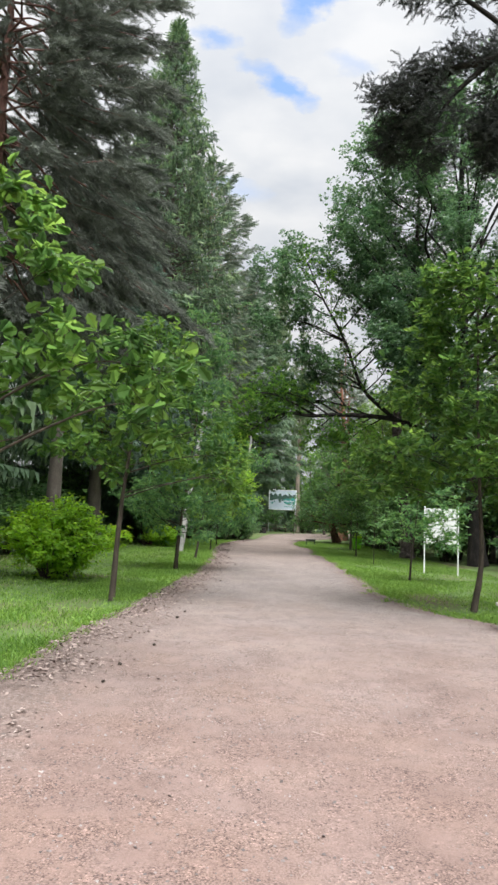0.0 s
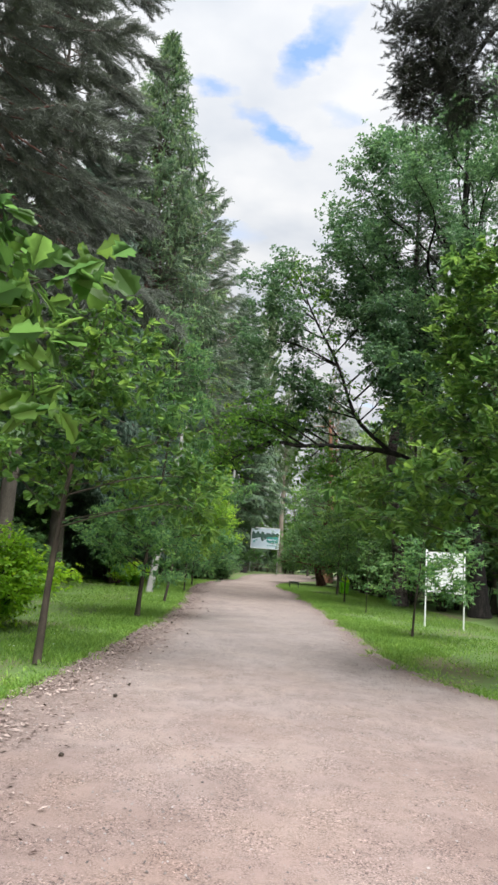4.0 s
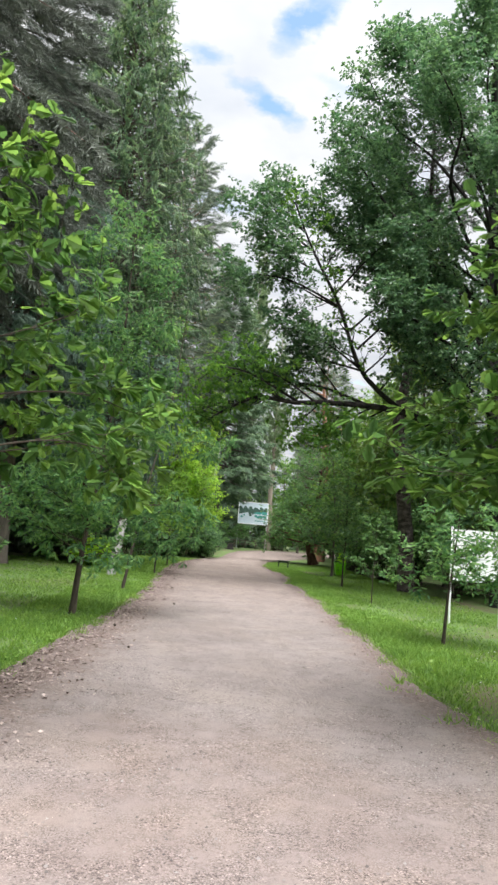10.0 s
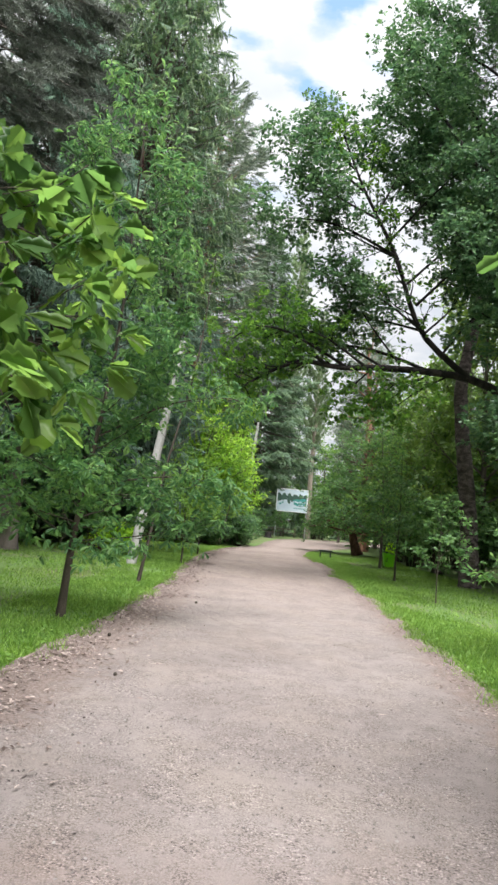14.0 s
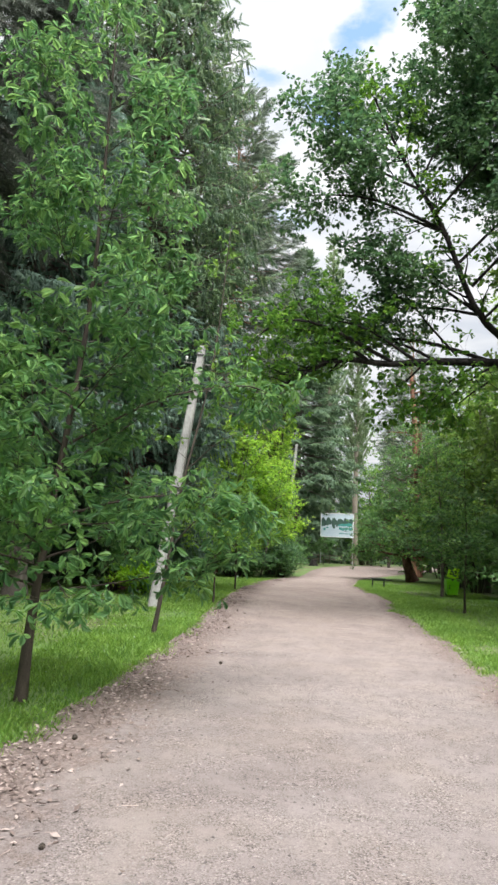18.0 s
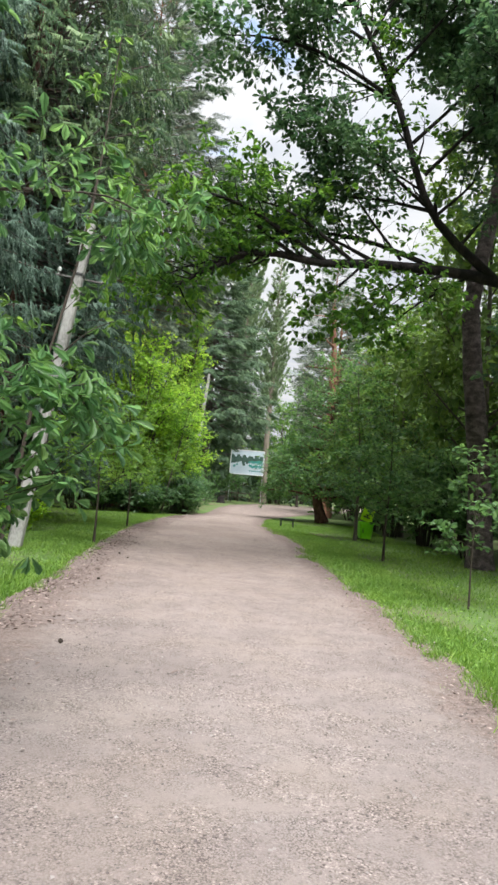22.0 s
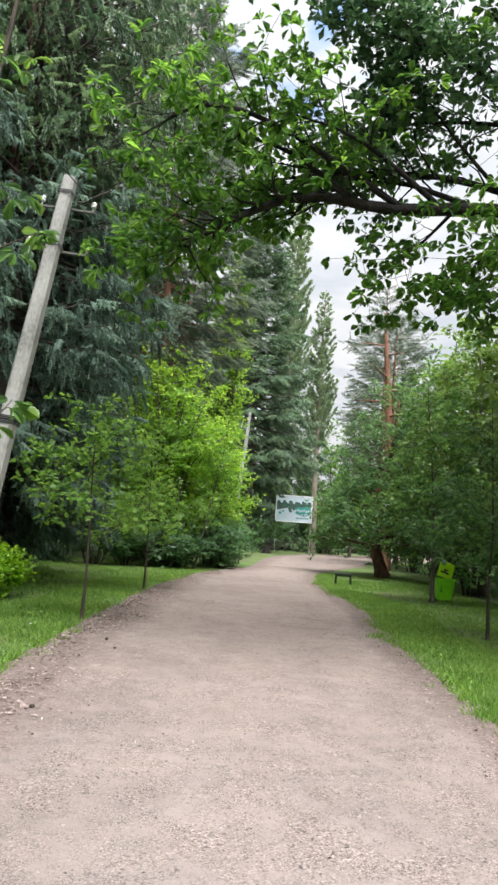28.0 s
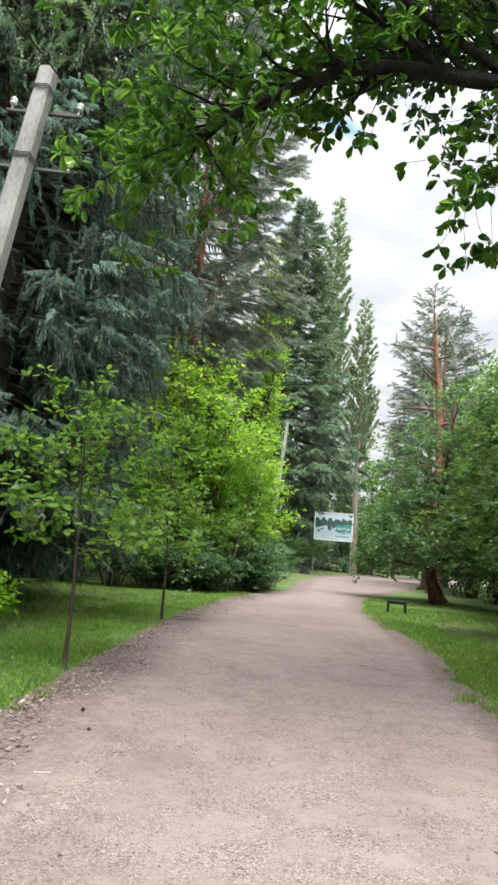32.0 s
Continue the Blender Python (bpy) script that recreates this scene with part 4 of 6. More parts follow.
broadleaf("sapling", (3.45, 26.2, 0), "very thin sapling on the shaded grass", "tree",
          [(0, 0, 0), (0.0, 0, 0.8), (0.05, 0, 2.4)], 0.018, ring_limbs(9, 0.42, 0.9, 0.8, 0.4, 0.3, 20), LEAF_HAZEL, M_BARK_YOUNG, 30, ROW,
          0.4, 4, 10, 0.14, 0.12, T_OVAL)
broadleaf("sapling", (3.44, 32.66, 0), "thin sapling with a spreading dark crown", "tree",
          [(0, 0, 0), (0.0, 0, 0.9), (0.05, 0, 2.0), (0.0, 0, 4.2)], 0.036, ring_limbs(16, 0.33, 0.9, 1.5, 0.5, 0.25, 21), LEAF_HAZEL, M_BARK_YOUNG, 31, ROW,
          0.5, 6, 10, 0.18, 0.14, T_OVAL)
broadleaf("linden_tree", (3.85, 39.7, 0), "bushy young linden beside the green bin", "tree",
          [(0, 0, 0), (0.0, 0, 1.2), (-0.05, 0, 3.0), (-0.3, 0, 6.0)], 0.07, ring_limbs(28, 0.30, 0.95, 1.9, 0.7, 0.3, 22), LEAF_LINDEN, M_BARK_GREY, 32, ROW,
          0.7, 8, 10, 0.20, 0.155, T_OVAL)
broadleaf("old_willow", (3.75, 51.0, 0), "leaning thick red-brown trunk under a drooping green crown", "tree",
          [(0.15, 0, 0), (-0.15, 0, 1.0), (-0.3, 0, 2.2), (0.2, 0, 4.5), (0.6, 0, 8.5)], 0.30, ring_limbs(40, 0.30, 0.95, 2.7, 1.2, 0.12, 23), LEAF_HAZEL, M_BARK_RED, 33, "",
          0.9, 10, 15, 0.28, 0.17, T_OVAL, limb_rise=0.0)

# ---- the great oak whose limb spans the path ----
OAK = [([(-0.2, 0.2, 4.6), (-2.2, 0.3, 5.75), (-3.6, 0.2, 6.25), (-5.8, 0.1, 6.33), (-7.1, -0.1, 6.2), (-8.3, -0.3, 6.25), (-9.3, -0.5, 5.75), (-9.9, -0.6, 5.3)], 0.15, 0.6),
       ([(-3.4, 0.2, 6.2), (-4.9, 0.0, 7.5), (-5.8, -0.3, 9.6), (-6.9, -0.6, 11.5), (-7.6, -0.8, 13.0)], 0.10),
       ([(-4.4, 0.2, 6.3), (-6.2, 0.3, 6.9), (-7.8, 0.4, 7.0), (-9.3, 0.6, 6.9)], 0.06),
       ([(-7.0, -0.1, 6.25), (-8.6, -0.8, 6.9), (-9.6, -1.3, 6.9), (-10.4, -1.5, 6.3)], 0.05),
       ([(-7.6, -0.2, 6.25), (-8.6, -0.5, 6.8), (-9.6, -0.8, 6.9)], 0.045),
       ([(-6.4, 0.0, 6.3), (-7.6, -0.6, 6.9), (-8.6, -0.9, 7.1)], 0.045),
       ([(-4.4, 0.2, 6.3), (-5.0, -0.3, 5.9), (-5.7, -0.6, 5.3)], 0.04),
       ([(-8.6, -0.4, 6.1), (-9.8, 0.2, 6.0), (-10.8, 0.4, 5.5)], 0.035),
       ([(-4.9, 0.2, 6.3), (-5.6, 0.0, 5.8), (-6.2, -0.1, 5.1)], 0.035),
       ([(-4.0, 0.2, 6.25), (-4.9, 0.4, 5.7), (-5.6, 0.6, 5.1)], 0.035),
       ([(-6.2, 0.1, 6.3), (-6.6, 0.3, 5.9), (-7.0, 0.4, 5.6)], 0.03),
       ([(-6.0, 0.1, 6.4), (-6.9, 0.6, 7.0), (-8.0, 0.8, 7.3)], 0.05),
       ([(-5.7, -0.3, 9.5), (-6.7, -0.4, 9.9), (-7.6, -0.5, 10.3)], 0.045),
       ([(-4.9, 0.0, 7.5), (-6.0, 0.3, 7.8), (-7.2, 0.4, 7.8)], 0.045),
       ([(-5.1, -0.1, 8.2), (-3.9, -0.7, 9.4), (-2.9, -0.9, 10.2)], 0.045),
       ([(-6.3, -0.4, 10.6), (-7.6, -0.9, 11.0), (-8.4, -1.0, 11.6)], 0.04),
       ([(-6.9, -0.6, 11.4), (-8.0, -0.7, 12.2), (-9.0, -0.8, 12.8)], 0.04),
       ([(-5.8, -0.3, 9.6), (-7.4, -0.7, 10.2), (-8.6, -0.9, 10.3), (-9.4, -1.0, 10.2)], 0.045),
       ([(-7.2, -0.7, 12.0), (-7.9, -0.2, 13.0), (-8.2, 0.0, 13.7)], 0.035),
       ([(-0.2, 0, 6.0), (-2.2, -1.2, 7.6), (-3.8, -2.0, 8.6)], 0.08),
       ([(0.0, 0, 5.2), (-0.6, -1.8, 6.6), (-1.2, -3.2, 7.4)], 0.07),
       ([(-0.1, 0, 3.4), (-1.0, -1.0, 4.2), (-2.2, -1.6, 4.6), (-3.0, -2.0, 4.4)], 0.06),
       ([(0.0, 0, 2.8), (-0.9, -1.2, 3.2), (-1.8, -2.0, 3.2)], 0.05),
       ([(-0.2, 0, 5.0), (-1.4, 0.8, 5.0), (-2.4, 1.4, 4.6)], 0.06),
       ([(-0.3, 0, 6.2), (-2.0, -0.8, 7.0), (-3.6, -1.6, 7.6)], 0.07),
       ([(-0.4, 0, 7.5), (-2.2, -1.2, 8.2), (-3.8, -2.2, 8.8), (-4.6, -2.8, 9.2)], 0.08),
       ([(-0.4, 0, 9.5), (-2.4, -1.5, 10.6), (-4.0, -2.6, 11.2)], 0.08),
       ([(-0.3, 0, 8.4), (-2.8, 0.2, 10.0), (-4.6, 0.2, 11.0)], 0.08),
       ([(-0.2, 0, 7.6), (-2.4, -1.8, 9.2), (-3.8, -2.6, 10.0)], 0.07),
       ([(-0.4, 0, 10.5), (-2.6, -0.6, 11.6), (-4.8, -0.8, 12.2)], 0.07),
       ([(-4.2, 0.1, 6.9), (-3.4, -0.2, 8.0), (-2.6, -0.4, 8.8)], 0.04, 0.3), ([(-5.4, -0.2, 8.8), (-4.4, -0.4, 9.8), (-3.4, -0.6, 10.6)], 0.045, 0.4),
       ([(-6.0, -0.4, 10.0), (-5.0, -0.7, 11.2), (-4.2, -0.9, 12.0)], 0.04),
       ([(-6.4, -0.5, 10.8), (-5.9, -0.4, 12.0), (-5.4, -0.3, 13.0)], 0.035), ([(-5.0, 0.0, 7.6), (-6.2, -0.3, 8.3), (-7.4, -0.5, 8.6)], 0.04, 0.3),
       ([(-5.4, 0.2, 6.5), (-6.2, 0.1, 7.4), (-6.8, 0.0, 8.2)], 0.035, 0.4),
       ([(-4.8, 0.0, 7.4), (-4.0, 0.3, 8.3), (-3.6, 0.4, 9.2)], 0.04, 0.3)]


def dome_limbs(n, seed):
    """Limbs that fan out from the upper trunk, bare inside, to the shell of one rounded crown."""
    rng = np.random.default_rng(seed)
    out = []
    for i in range(n):
        f = (i + 0.5) / n
        az = 2.39996 * i
        el = math.asin(0.02 + 0.95 * f)
        end = np.array([-0.7 + 6.2 * math.cos(el) * math.sin(az), 4.6 * math.cos(el) * math.cos(az), 12.2 + 10.0 * math.sin(el)]) * rng.uniform(0.95, 1.03)
        z0 = 7.5 + 7.5 * f
        a = np.array([-0.45, 0, z0])
        mid = a + (end - a) * 0.5 + np.array([0, 0, -0.4 + 0.5 * f]) + rng.normal(0, 0.3, 3)
        out.append(([tuple(a), tuple(mid), tuple(a + (end - a) * 0.78 + rng.normal(0, 0.2, 3)), tuple(end)], 0.10 - 0.05 * f, 0.40))
    return out


OAK += dome_limbs(34, 41)
broadleaf("oak_tree", (8.1, 29.2, 0), "great oak, dark bark blackened as if backlit, with a low limb reaching across the path", "tree",
          [(0.15, 0, 0), (0.0, 0, 2.0), (-0.3, 0, 5.0), (-0.5, 0, 10.0), (-0.7, 0, 16.5), (-0.6, 0, 21.5)], 0.36, OAK, LEAF_OAK_SHADED, M_BARK_BACKLIT, 40, "",
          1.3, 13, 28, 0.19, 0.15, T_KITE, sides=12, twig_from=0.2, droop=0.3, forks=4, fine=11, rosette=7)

# ---- thick dark trunk by the eastern verge ----
dark_pine = conifer("dark_pine", (5.93, 32.8, 0), "tall pine with a thick dark trunk", "tree", 21.0, 3.0, 50, NEEDLE_PINE, M_BARK_PLATE, 0.31, 0.70, 0.45, 7, 0.45, 0.15, T_BRUSH,
        0.5, along=22, tuft=True, bend=((0, 0), (2.5, -0.22), (5.0, -0.55), (6.6, -0.68), (8.0, -0.45), (9.2, -0.2), (10.5, 0.0), (21, 0.3)))

for z, az, ln in ((7.6, 250, 0.7), (9.0, 80, 1.0), (10.4, 200, 1.2), (11.5, 310, 0.9), (12.6, 130, 1.3), (13.4, 265, 1.1)):
    P = grow_branch((-0.3, 0, z), (math.sin(radians(az)), math.cos(radians(az)), 0.1), ln, -0.4, np.random.default_rng(int(az)), 6, 0.1)
    V, F = tube(P, 0.028 * (1 - 0.85 * np.linspace(0, 1, 6)), 5)
    part_np("dead_branch", V, F, M_BARK_BACKLIT, dark_pine, "bare dead branch", True)

# ---- conifers on the western side ----
conifer("grey_pine", (-6.55, 13.2, 0), "big pine with grey-green needles and drooping boughs", "tree", 17.6, 4.25, 60, NEEDLE_PINE, M_BARK_RED, 0.21, 0.38, 0.42, 8, 0.46, 0.75, T_BRUSH,
        0.24, along=84, tuft=True, uneven=0.12, curl=0.05)
conifer("grey_pine", (-8.2, 23.0, 0), "big pine with grey-green needles among spruces", "tree", 21.0, 4.0, 61, NEEDLE_PINE, M_BARK_GREY, 0.28, 0.45, 0.5, 8, 0.60, 0.7, T_BRUSH,
        0.42, along=50, tuft=True, uneven=0.12, curl=0.08)
conifer("tall_spruce", (-7.4, 35.5, 0), "very tall green spruce with a pointed top", "tree", 30.8, 6.9, 62, NEEDLE_FRESH, M_BARK_GREY, 0.34, 0.095, 0.36, 11, 0.46, 0.36, T_SPRAYS + T_HANG,
        0.92, along=50, uneven=0.09, ramp=1.4, foot=0.40, weep=0.5, skirt=(9.0, NEEDLE_TEAL))
conifer("blue_spruce", (-9.0, 38.5, 0), "drooping blue-grey spruce with boughs down to the grass", "tree", 22.0, 4.0, 63, NEEDLE_TEAL, M_BARK_GREY, 0.26, 0.10, 0.38, 8, 0.45, 0.40, T_HANG,
        0.7, along=90, uneven=0.2, droop_tip=0.15, weep=0.6)
conifer("blue_spruce", (-8.9, 30.2, 0), "blue-green weeping spruce with a thick grey trunk at the lawn's edge", "tree", 19.0, 4.2, 64, NEEDLE_TEAL, M_BARK_GREY, 0.34, 0.25, 0.46, 9, 0.40, 0.30, T_HANG,
        0.7, along=110, uneven=0.2, droop_tip=0.15, weep=0.8)
conifer("grey_pine", (-7.0, 50.5, 0), "tall pine with grey-green needles paled by haze above the maple shrubs", "tree", 30.0, 4.6, 65, NEEDLE_HAZED, M_BARK_PINE, 0.28, 0.3, 0.48, 8, 0.75, 0.45, T_BRUSH,
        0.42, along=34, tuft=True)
conifer("spruce", (-4.3, 76.0, 0), "dark tall spruce near the information board", "tree", 31.5, 5.8, 66, NEEDLE_SPRUCE, M_BARK_GREY, 0.3, 0.21, 0.62, 9, 0.8, 0.45, T_HANG,
        0.72, along=40)

# ---- pine that hangs over from the east ----
OVER = [([(-0.1, 0, 8.2), (-1.4, -0.2, 9.3), (-2.4, -0.3, 9.5), (-3.2, -0.3, 9.2), (-4.1, -0.3, 9.0), (-4.8, -0.3, 8.6)], 0.10),
        ([(-3.0, -0.3, 9.25), (-3.6, -0.2, 8.7), (-3.9, -0.1, 8.2), (-4.0, 0.0, 7.8)], 0.05),
        ([(-2.4, -0.3, 9.5), (-3.4, -0.5, 10.1), (-4.0, -0.6, 10.4), (-4.4, -0.6, 10.3)], 0.05),
        ([(-2.6, -0.3, 9.4), (-2.9, -0.1, 8.7), (-3.0, 0.0, 8.1)], 0.04),
        ([(-3.6, -0.3, 9.1), (-4.2, 0.1, 8.6), (-4.6, 0.3, 8.0)], 0.035),
        ([(-0.1, 0, 9.4), (-1.4, 0.5, 10.6), (-2.8, 0.6, 11.2), (-3.6, 0.6, 11.4)], 0.08),
        ([(0, 0, 10.0), (-1.0, -1.4, 11.4), (-1.8, -2.2, 12.0)], 0.07),
        ([(0, 0, 8.0), (1.6, 0.4, 9.4), (2.8, 0.8, 9.8)], 0.08),
        ([(0, 0, 9.0), (1.0, -1.4, 10.4), (1.6, -2.4, 10.8)], 0.08),
        ([(0, 0, 10.8), (0.4, 1.4, 12.0), (0.4, 2.4, 12.4)], 0.07),
        ([(-2.0, -0.3, 9.45), (-2.5, 0.2, 8.8), (-2.7, 0.3, 8.3), (-2.8, 0.3, 7.9)], 0.04)]
broadleaf("overhanging_pine", (6.1, 10.6, 0.0), "pine whose tufted boughs, coloured dark as backlit, hang over the path", "tree",
          [(0, 0, 0), (0.0, 0, 3.0), (-0.1, 0, 7.0), (0.1, 0, 10.0), (0.1, 0, 13.5)], 0.24, OVER, NEEDLE_BACKLIT, M_BARK_BACKLIT, 68, "",
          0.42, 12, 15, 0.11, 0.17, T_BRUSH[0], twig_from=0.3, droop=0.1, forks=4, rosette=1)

# ---- far trees past the bend ----
SCOTS = [(0.45 + 0.045 * k, 137.5 * k + 20, 2.9 - 0.10 * k + 0.5 * math.sin(k * 2.3), 0.1 + 0.05 * (k % 3)) for k in range(12)]
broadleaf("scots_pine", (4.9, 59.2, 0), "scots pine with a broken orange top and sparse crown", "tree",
          [(0, 0, 0), (0.1, 0, 4.0), (0.0, 0, 9.0), (-0.3, 0, 13.0), (-0.45, 0, 15.2)], 0.34, SCOTS, NEEDLE_HAZED, M_BARK_PINE, 69, "",
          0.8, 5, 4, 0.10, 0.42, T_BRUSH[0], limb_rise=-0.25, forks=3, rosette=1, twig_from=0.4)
back_pine = conifer("back_pine", (5.6, 68.0, 0), "grey-green pine paled by haze behind the orange trunk", "tree", 20.5, 3.2, 71, NEEDLE_HAZED, M_BARK_PINE, 0.26, 0.35, 0.6, 6, 0.6, 0.05, T_BRUSH,
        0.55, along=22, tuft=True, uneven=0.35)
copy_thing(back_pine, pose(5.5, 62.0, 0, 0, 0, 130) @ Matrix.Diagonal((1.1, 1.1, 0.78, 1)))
red_pine = conifer("red_pine", (-7.1, 34.0, 0), "pine with a bare reddish trunk and dead side branches", "tree", 20.0, 2.2, 72, NEEDLE_PINE, M_BARK_RED, 0.22, 0.62, 0.5, 5, 0.5, 0.1, T_TUFTS,
        0.5, along=5, lean=(0.1, 0), tuft=True)
for k in range(14):
    z, az, ln = 6.2 + 0.5 * k, 137.5 * k + 30, 1.0 + 0.5 * math.sin(k * 1.7)
    P = grow_branch((0.1 * z / 20, 0, z), (math.sin(radians(az)), math.cos(radians(az)), 0.05), ln, -0.35, np.random.default_rng(300 + k), 6, 0.12)
    V, F = tube(P, 0.022 * (1 - 0.85 * np.linspace(0, 1, 6)), 5)
    part_np("dead_branch", V, F, M_BARK_BACKLIT, red_pine, "bare dead branch", True)
poplar_far = conifer("poplar", (1.35, 85.2, 0), "slender upright poplar with a bare pale trunk", "tree", 26.5, 1.6, 70, LEAF_POPLAR, M_BARK_PALE, 0.36, 0.36, 0.6, 6, 0.33, -1.9, [T_SMALL],
        0.42, along=70, uneven=0.35)
copy_thing(poplar_far, pose(-1.9, 92, 0, 0, 0, 70) @ Matrix.Diagonal((1.3, 1.3, 1.55, 1)))
copy_thing(poplar_far, pose(-6.5, 84, 0, 0, 0, 150) @ Matrix.Diagonal((1.2, 1.2, 1.25, 1)))

# ---- shrubs ----
LEAFY = "leafy shrubs at the western bend"
shrub("maple_shrub", (-5.7, 47.6, 0), "tall bright yellow-green maple thicket", 3.1, 2.2, 9.2, 80, LEAF_BRIGHT, M_BARK_GREY, 28, 0.17, 20, 6, T_SMALL, 0.25, LEAFY, twig_len=0.8)
shrub("maple_shrub", (-4.0, 51.0, 0), "bright green maple thicket reaching the path's edge", 1.8, 2.0, 6.2, 81, LEAF_BRIGHT, M_BARK_GREY, 24, 0.16, 20, 6, T_SMALL, 0.25, LEAFY, twig_len=0.75)
shrub("maple_shrub", (-4.4, 56.0, 0), "tall slender maple thicket in fresh green", 1.1, 1.1, 17.0, 82, LEAF_BRIGHT, M_BARK_GREY, 16, 0.19, 10, 6, T_OVAL, 0.25, LEAFY, twig_len=0.75)
shrub("maple_shrub", (-7.2, 48.6, 0), "bright yellow-green maple thicket beside the blue spruce", 2.0, 1.8, 8.8, 79, LEAF_BRIGHT, M_BARK_GREY, 16, 0.17, 12, 6, T_SMALL, 0.25, LEAFY, twig_len=0.8)
# the shadow at the thicket's foot is painted by darker leaves on these two
shrub("hazel_shrub", (-3.3, 49.0, 0), "hazel bush at the bend, leaves darkened to paint the thicket's shaded foot", 1.2, 1.3, 1.9, 83, LEAF_OAK_SHADED, M_BARK_YOUNG, 16, 0.14, 15, 7, T_OVAL, 0.2, LEAFY)
shrub("hazel_shrub", (-5.4, 46.2, 0), "hazel bush beneath the maple thicket, leaves darkened to paint shade", 2.2, 1.0, 1.5, 84, LEAF_OAK_SHADED, M_BARK_YOUNG, 18, 0.15, 15, 7, T_SMALL, 0.2, LEAFY)
shrub("hazel_shrub", (-7.6, 45.0, 0), "dark shrub under the blue spruces", 1.8, 1.2, 2.6, 85, LEAF_HAZEL, M_BARK_YOUNG, 14, 0.13, 12, 7, T_OVAL, 0.2, LEAFY)
GOLD = "lime-green ornamental shrubs"
shrub("golden_shrub", (-5.3, 15.3, 0), "low lime-yellow ornamental bush on the lawn", 1.65, 1.4, 1.65, 86, LEAF_LIME, M_BARK_YOUNG, 42, 0.115, 20, 6, T_SMALL, 0.12, GOLD, 0.05, twig_len=0.35)
shrub("golden_shrub", (-6.05, 32.9, 0), "low lime-green ornamental bush near the pole", 0.9, 0.9, 0.9, 87, LEAF_LIME, M_BARK_YOUNG, 34, 0.11, 20, 6, T_SMALL, 0.12, GOLD, 0.05, twig_len=0.32)
EAST = "shrubs along the eastern lawn"
belt = shrub("hazel_shrub", (6.6, 35.6, 0), "dense dark green shrub behind the lawn", 1.7, 1.5, 3.4, 90, LEAF_HAZEL, M_BARK_YOUNG, 14, 0.20, 10, 6, T_SMALL, 0.22, EAST)
for x, y, s, h, turn in ((7.4, 31.6, 0.8, 0.6, 40), (8.4, 33.6, 1.1, 1.1, 100), (9.6, 25.4, 1.0, 0.7, 150), (8.6, 22.0, 0.9, 0.55, 200), (6.3, 39.8, 1.0, 1.0, 250), (5.9, 43.6, 1.1, 1.2, 300),
                         (6.0, 48.0, 1.2, 1.3, 20), (8.0, 40.5, 1.3, 1.5, 75), (8.6, 46.0, 1.3, 1.6, 130), (10.5, 36.0, 1.3, 1.5, 190), (10.5, 30.0, 1.2, 1.2, 240),
                         (-4.7, 46.6, 0.75, 0.36, 33), (-3.1, 48.3, 0.6, 0.45, 77), (-2.9, 50.6, 0.55, 0.5, 21), (-6.6, 45.8, 0.8, 0.4, 190), (-3.4, 53.4, 0.7, 0.8, 260), (-4.0, 58.5, 0.9, 0.8, 300), (-9.9, 28.6, 0.9, 0.5, 42), (-7.0, 33.0, 0.5, 0.9, 64), (-11.6, 33.8, 1.3, 1.6, 111), (-8.3, 25.2, 0.9, 0.5, 132), (-9.4, 22.5, 1.0, 0.6, 202), (-8.3, 37.8, 0.9, 0.5, 262), (-9.8, 26.0, 1.2, 0.8, 12), (-11.4, 31.0, 1.3, 1.0, 82), (-10.2, 20.0, 1.1, 0.75, 152), (-12.6, 25.0, 1.4, 1.1, 222), (-10.6, 14.0, 1.2, 0.8, 292), (-12.4, 40.5, 1.4, 1.1, 322), (6.6, 58.5, 1.2, 1.1, 145), (-4.4, 84.0, 1.0, 0.9, 175), (2.2, 86.0, 0.8, 0.6, 275),
                         (-4.2, 65.0, 1.0, 0.7, 350), (11.0, 20.0, 1.2, 1.0, 10), (7.0, 54.5, 1.3, 1.5, 60), (9.5, 16.0, 1.0, 0.7, 110)):
    copy_thing(belt, pose(x, y, 0, 0, 0, turn) @ Matrix.Diagonal((s, s, h, 1)))
green_tree = broadleaf("acacia_tree", (6.4, 44.0, 0), "leafy light green tree over the eastern shrubs", "tree",
          [(0, 0, 0), (0.0, 0, 2.2), (-0.15, 0, 5.0), (-0.3, 0, 9.6)], 0.13, ring_limbs(30, 0.25, 0.95, 2.9, 0.9, 0.4, 24), LEAF_ACACIA, M_BARK_GREY, 34, "leafy trees east of the path",
          0.9, 8, 10, 0.28, 0.23, T_SMALL)
for x, y, s, h, turn in ((9.0, 38.5, 1.0, 1.0, 90), (9.5, 50.0, 1.2, 1.15, 200), (12.5, 33.0, 1.2, 1.2, 300), (12.0, 25.0, 1.1, 1.0, 45), (7.2, 62.0, 1.2, 1.0, 140), (14.0, 43.0, 1.4, 1.4, 170), (12.5, 57.0, 1.4, 1.3, 10), (7.5, 37.6, 1.12, 1.7, 35), (5.9, 48.4, 1.1, 0.95, 215), (8.2, 54.0, 1.2, 1.1, 160), (9.0, 45.5, 1.25, 1.5, 320), (9.9, 32.5, 0.9, 0.8, 95), (15.4, 20.5, 1.2, 1.25, 77), (16.8, 9.0, 1.2, 1.2, 222)):
    copy_thing(green_tree, pose(x, y, 0, 0, 0, turn) @ Matrix.Diagonal((s, s, h, 1)))

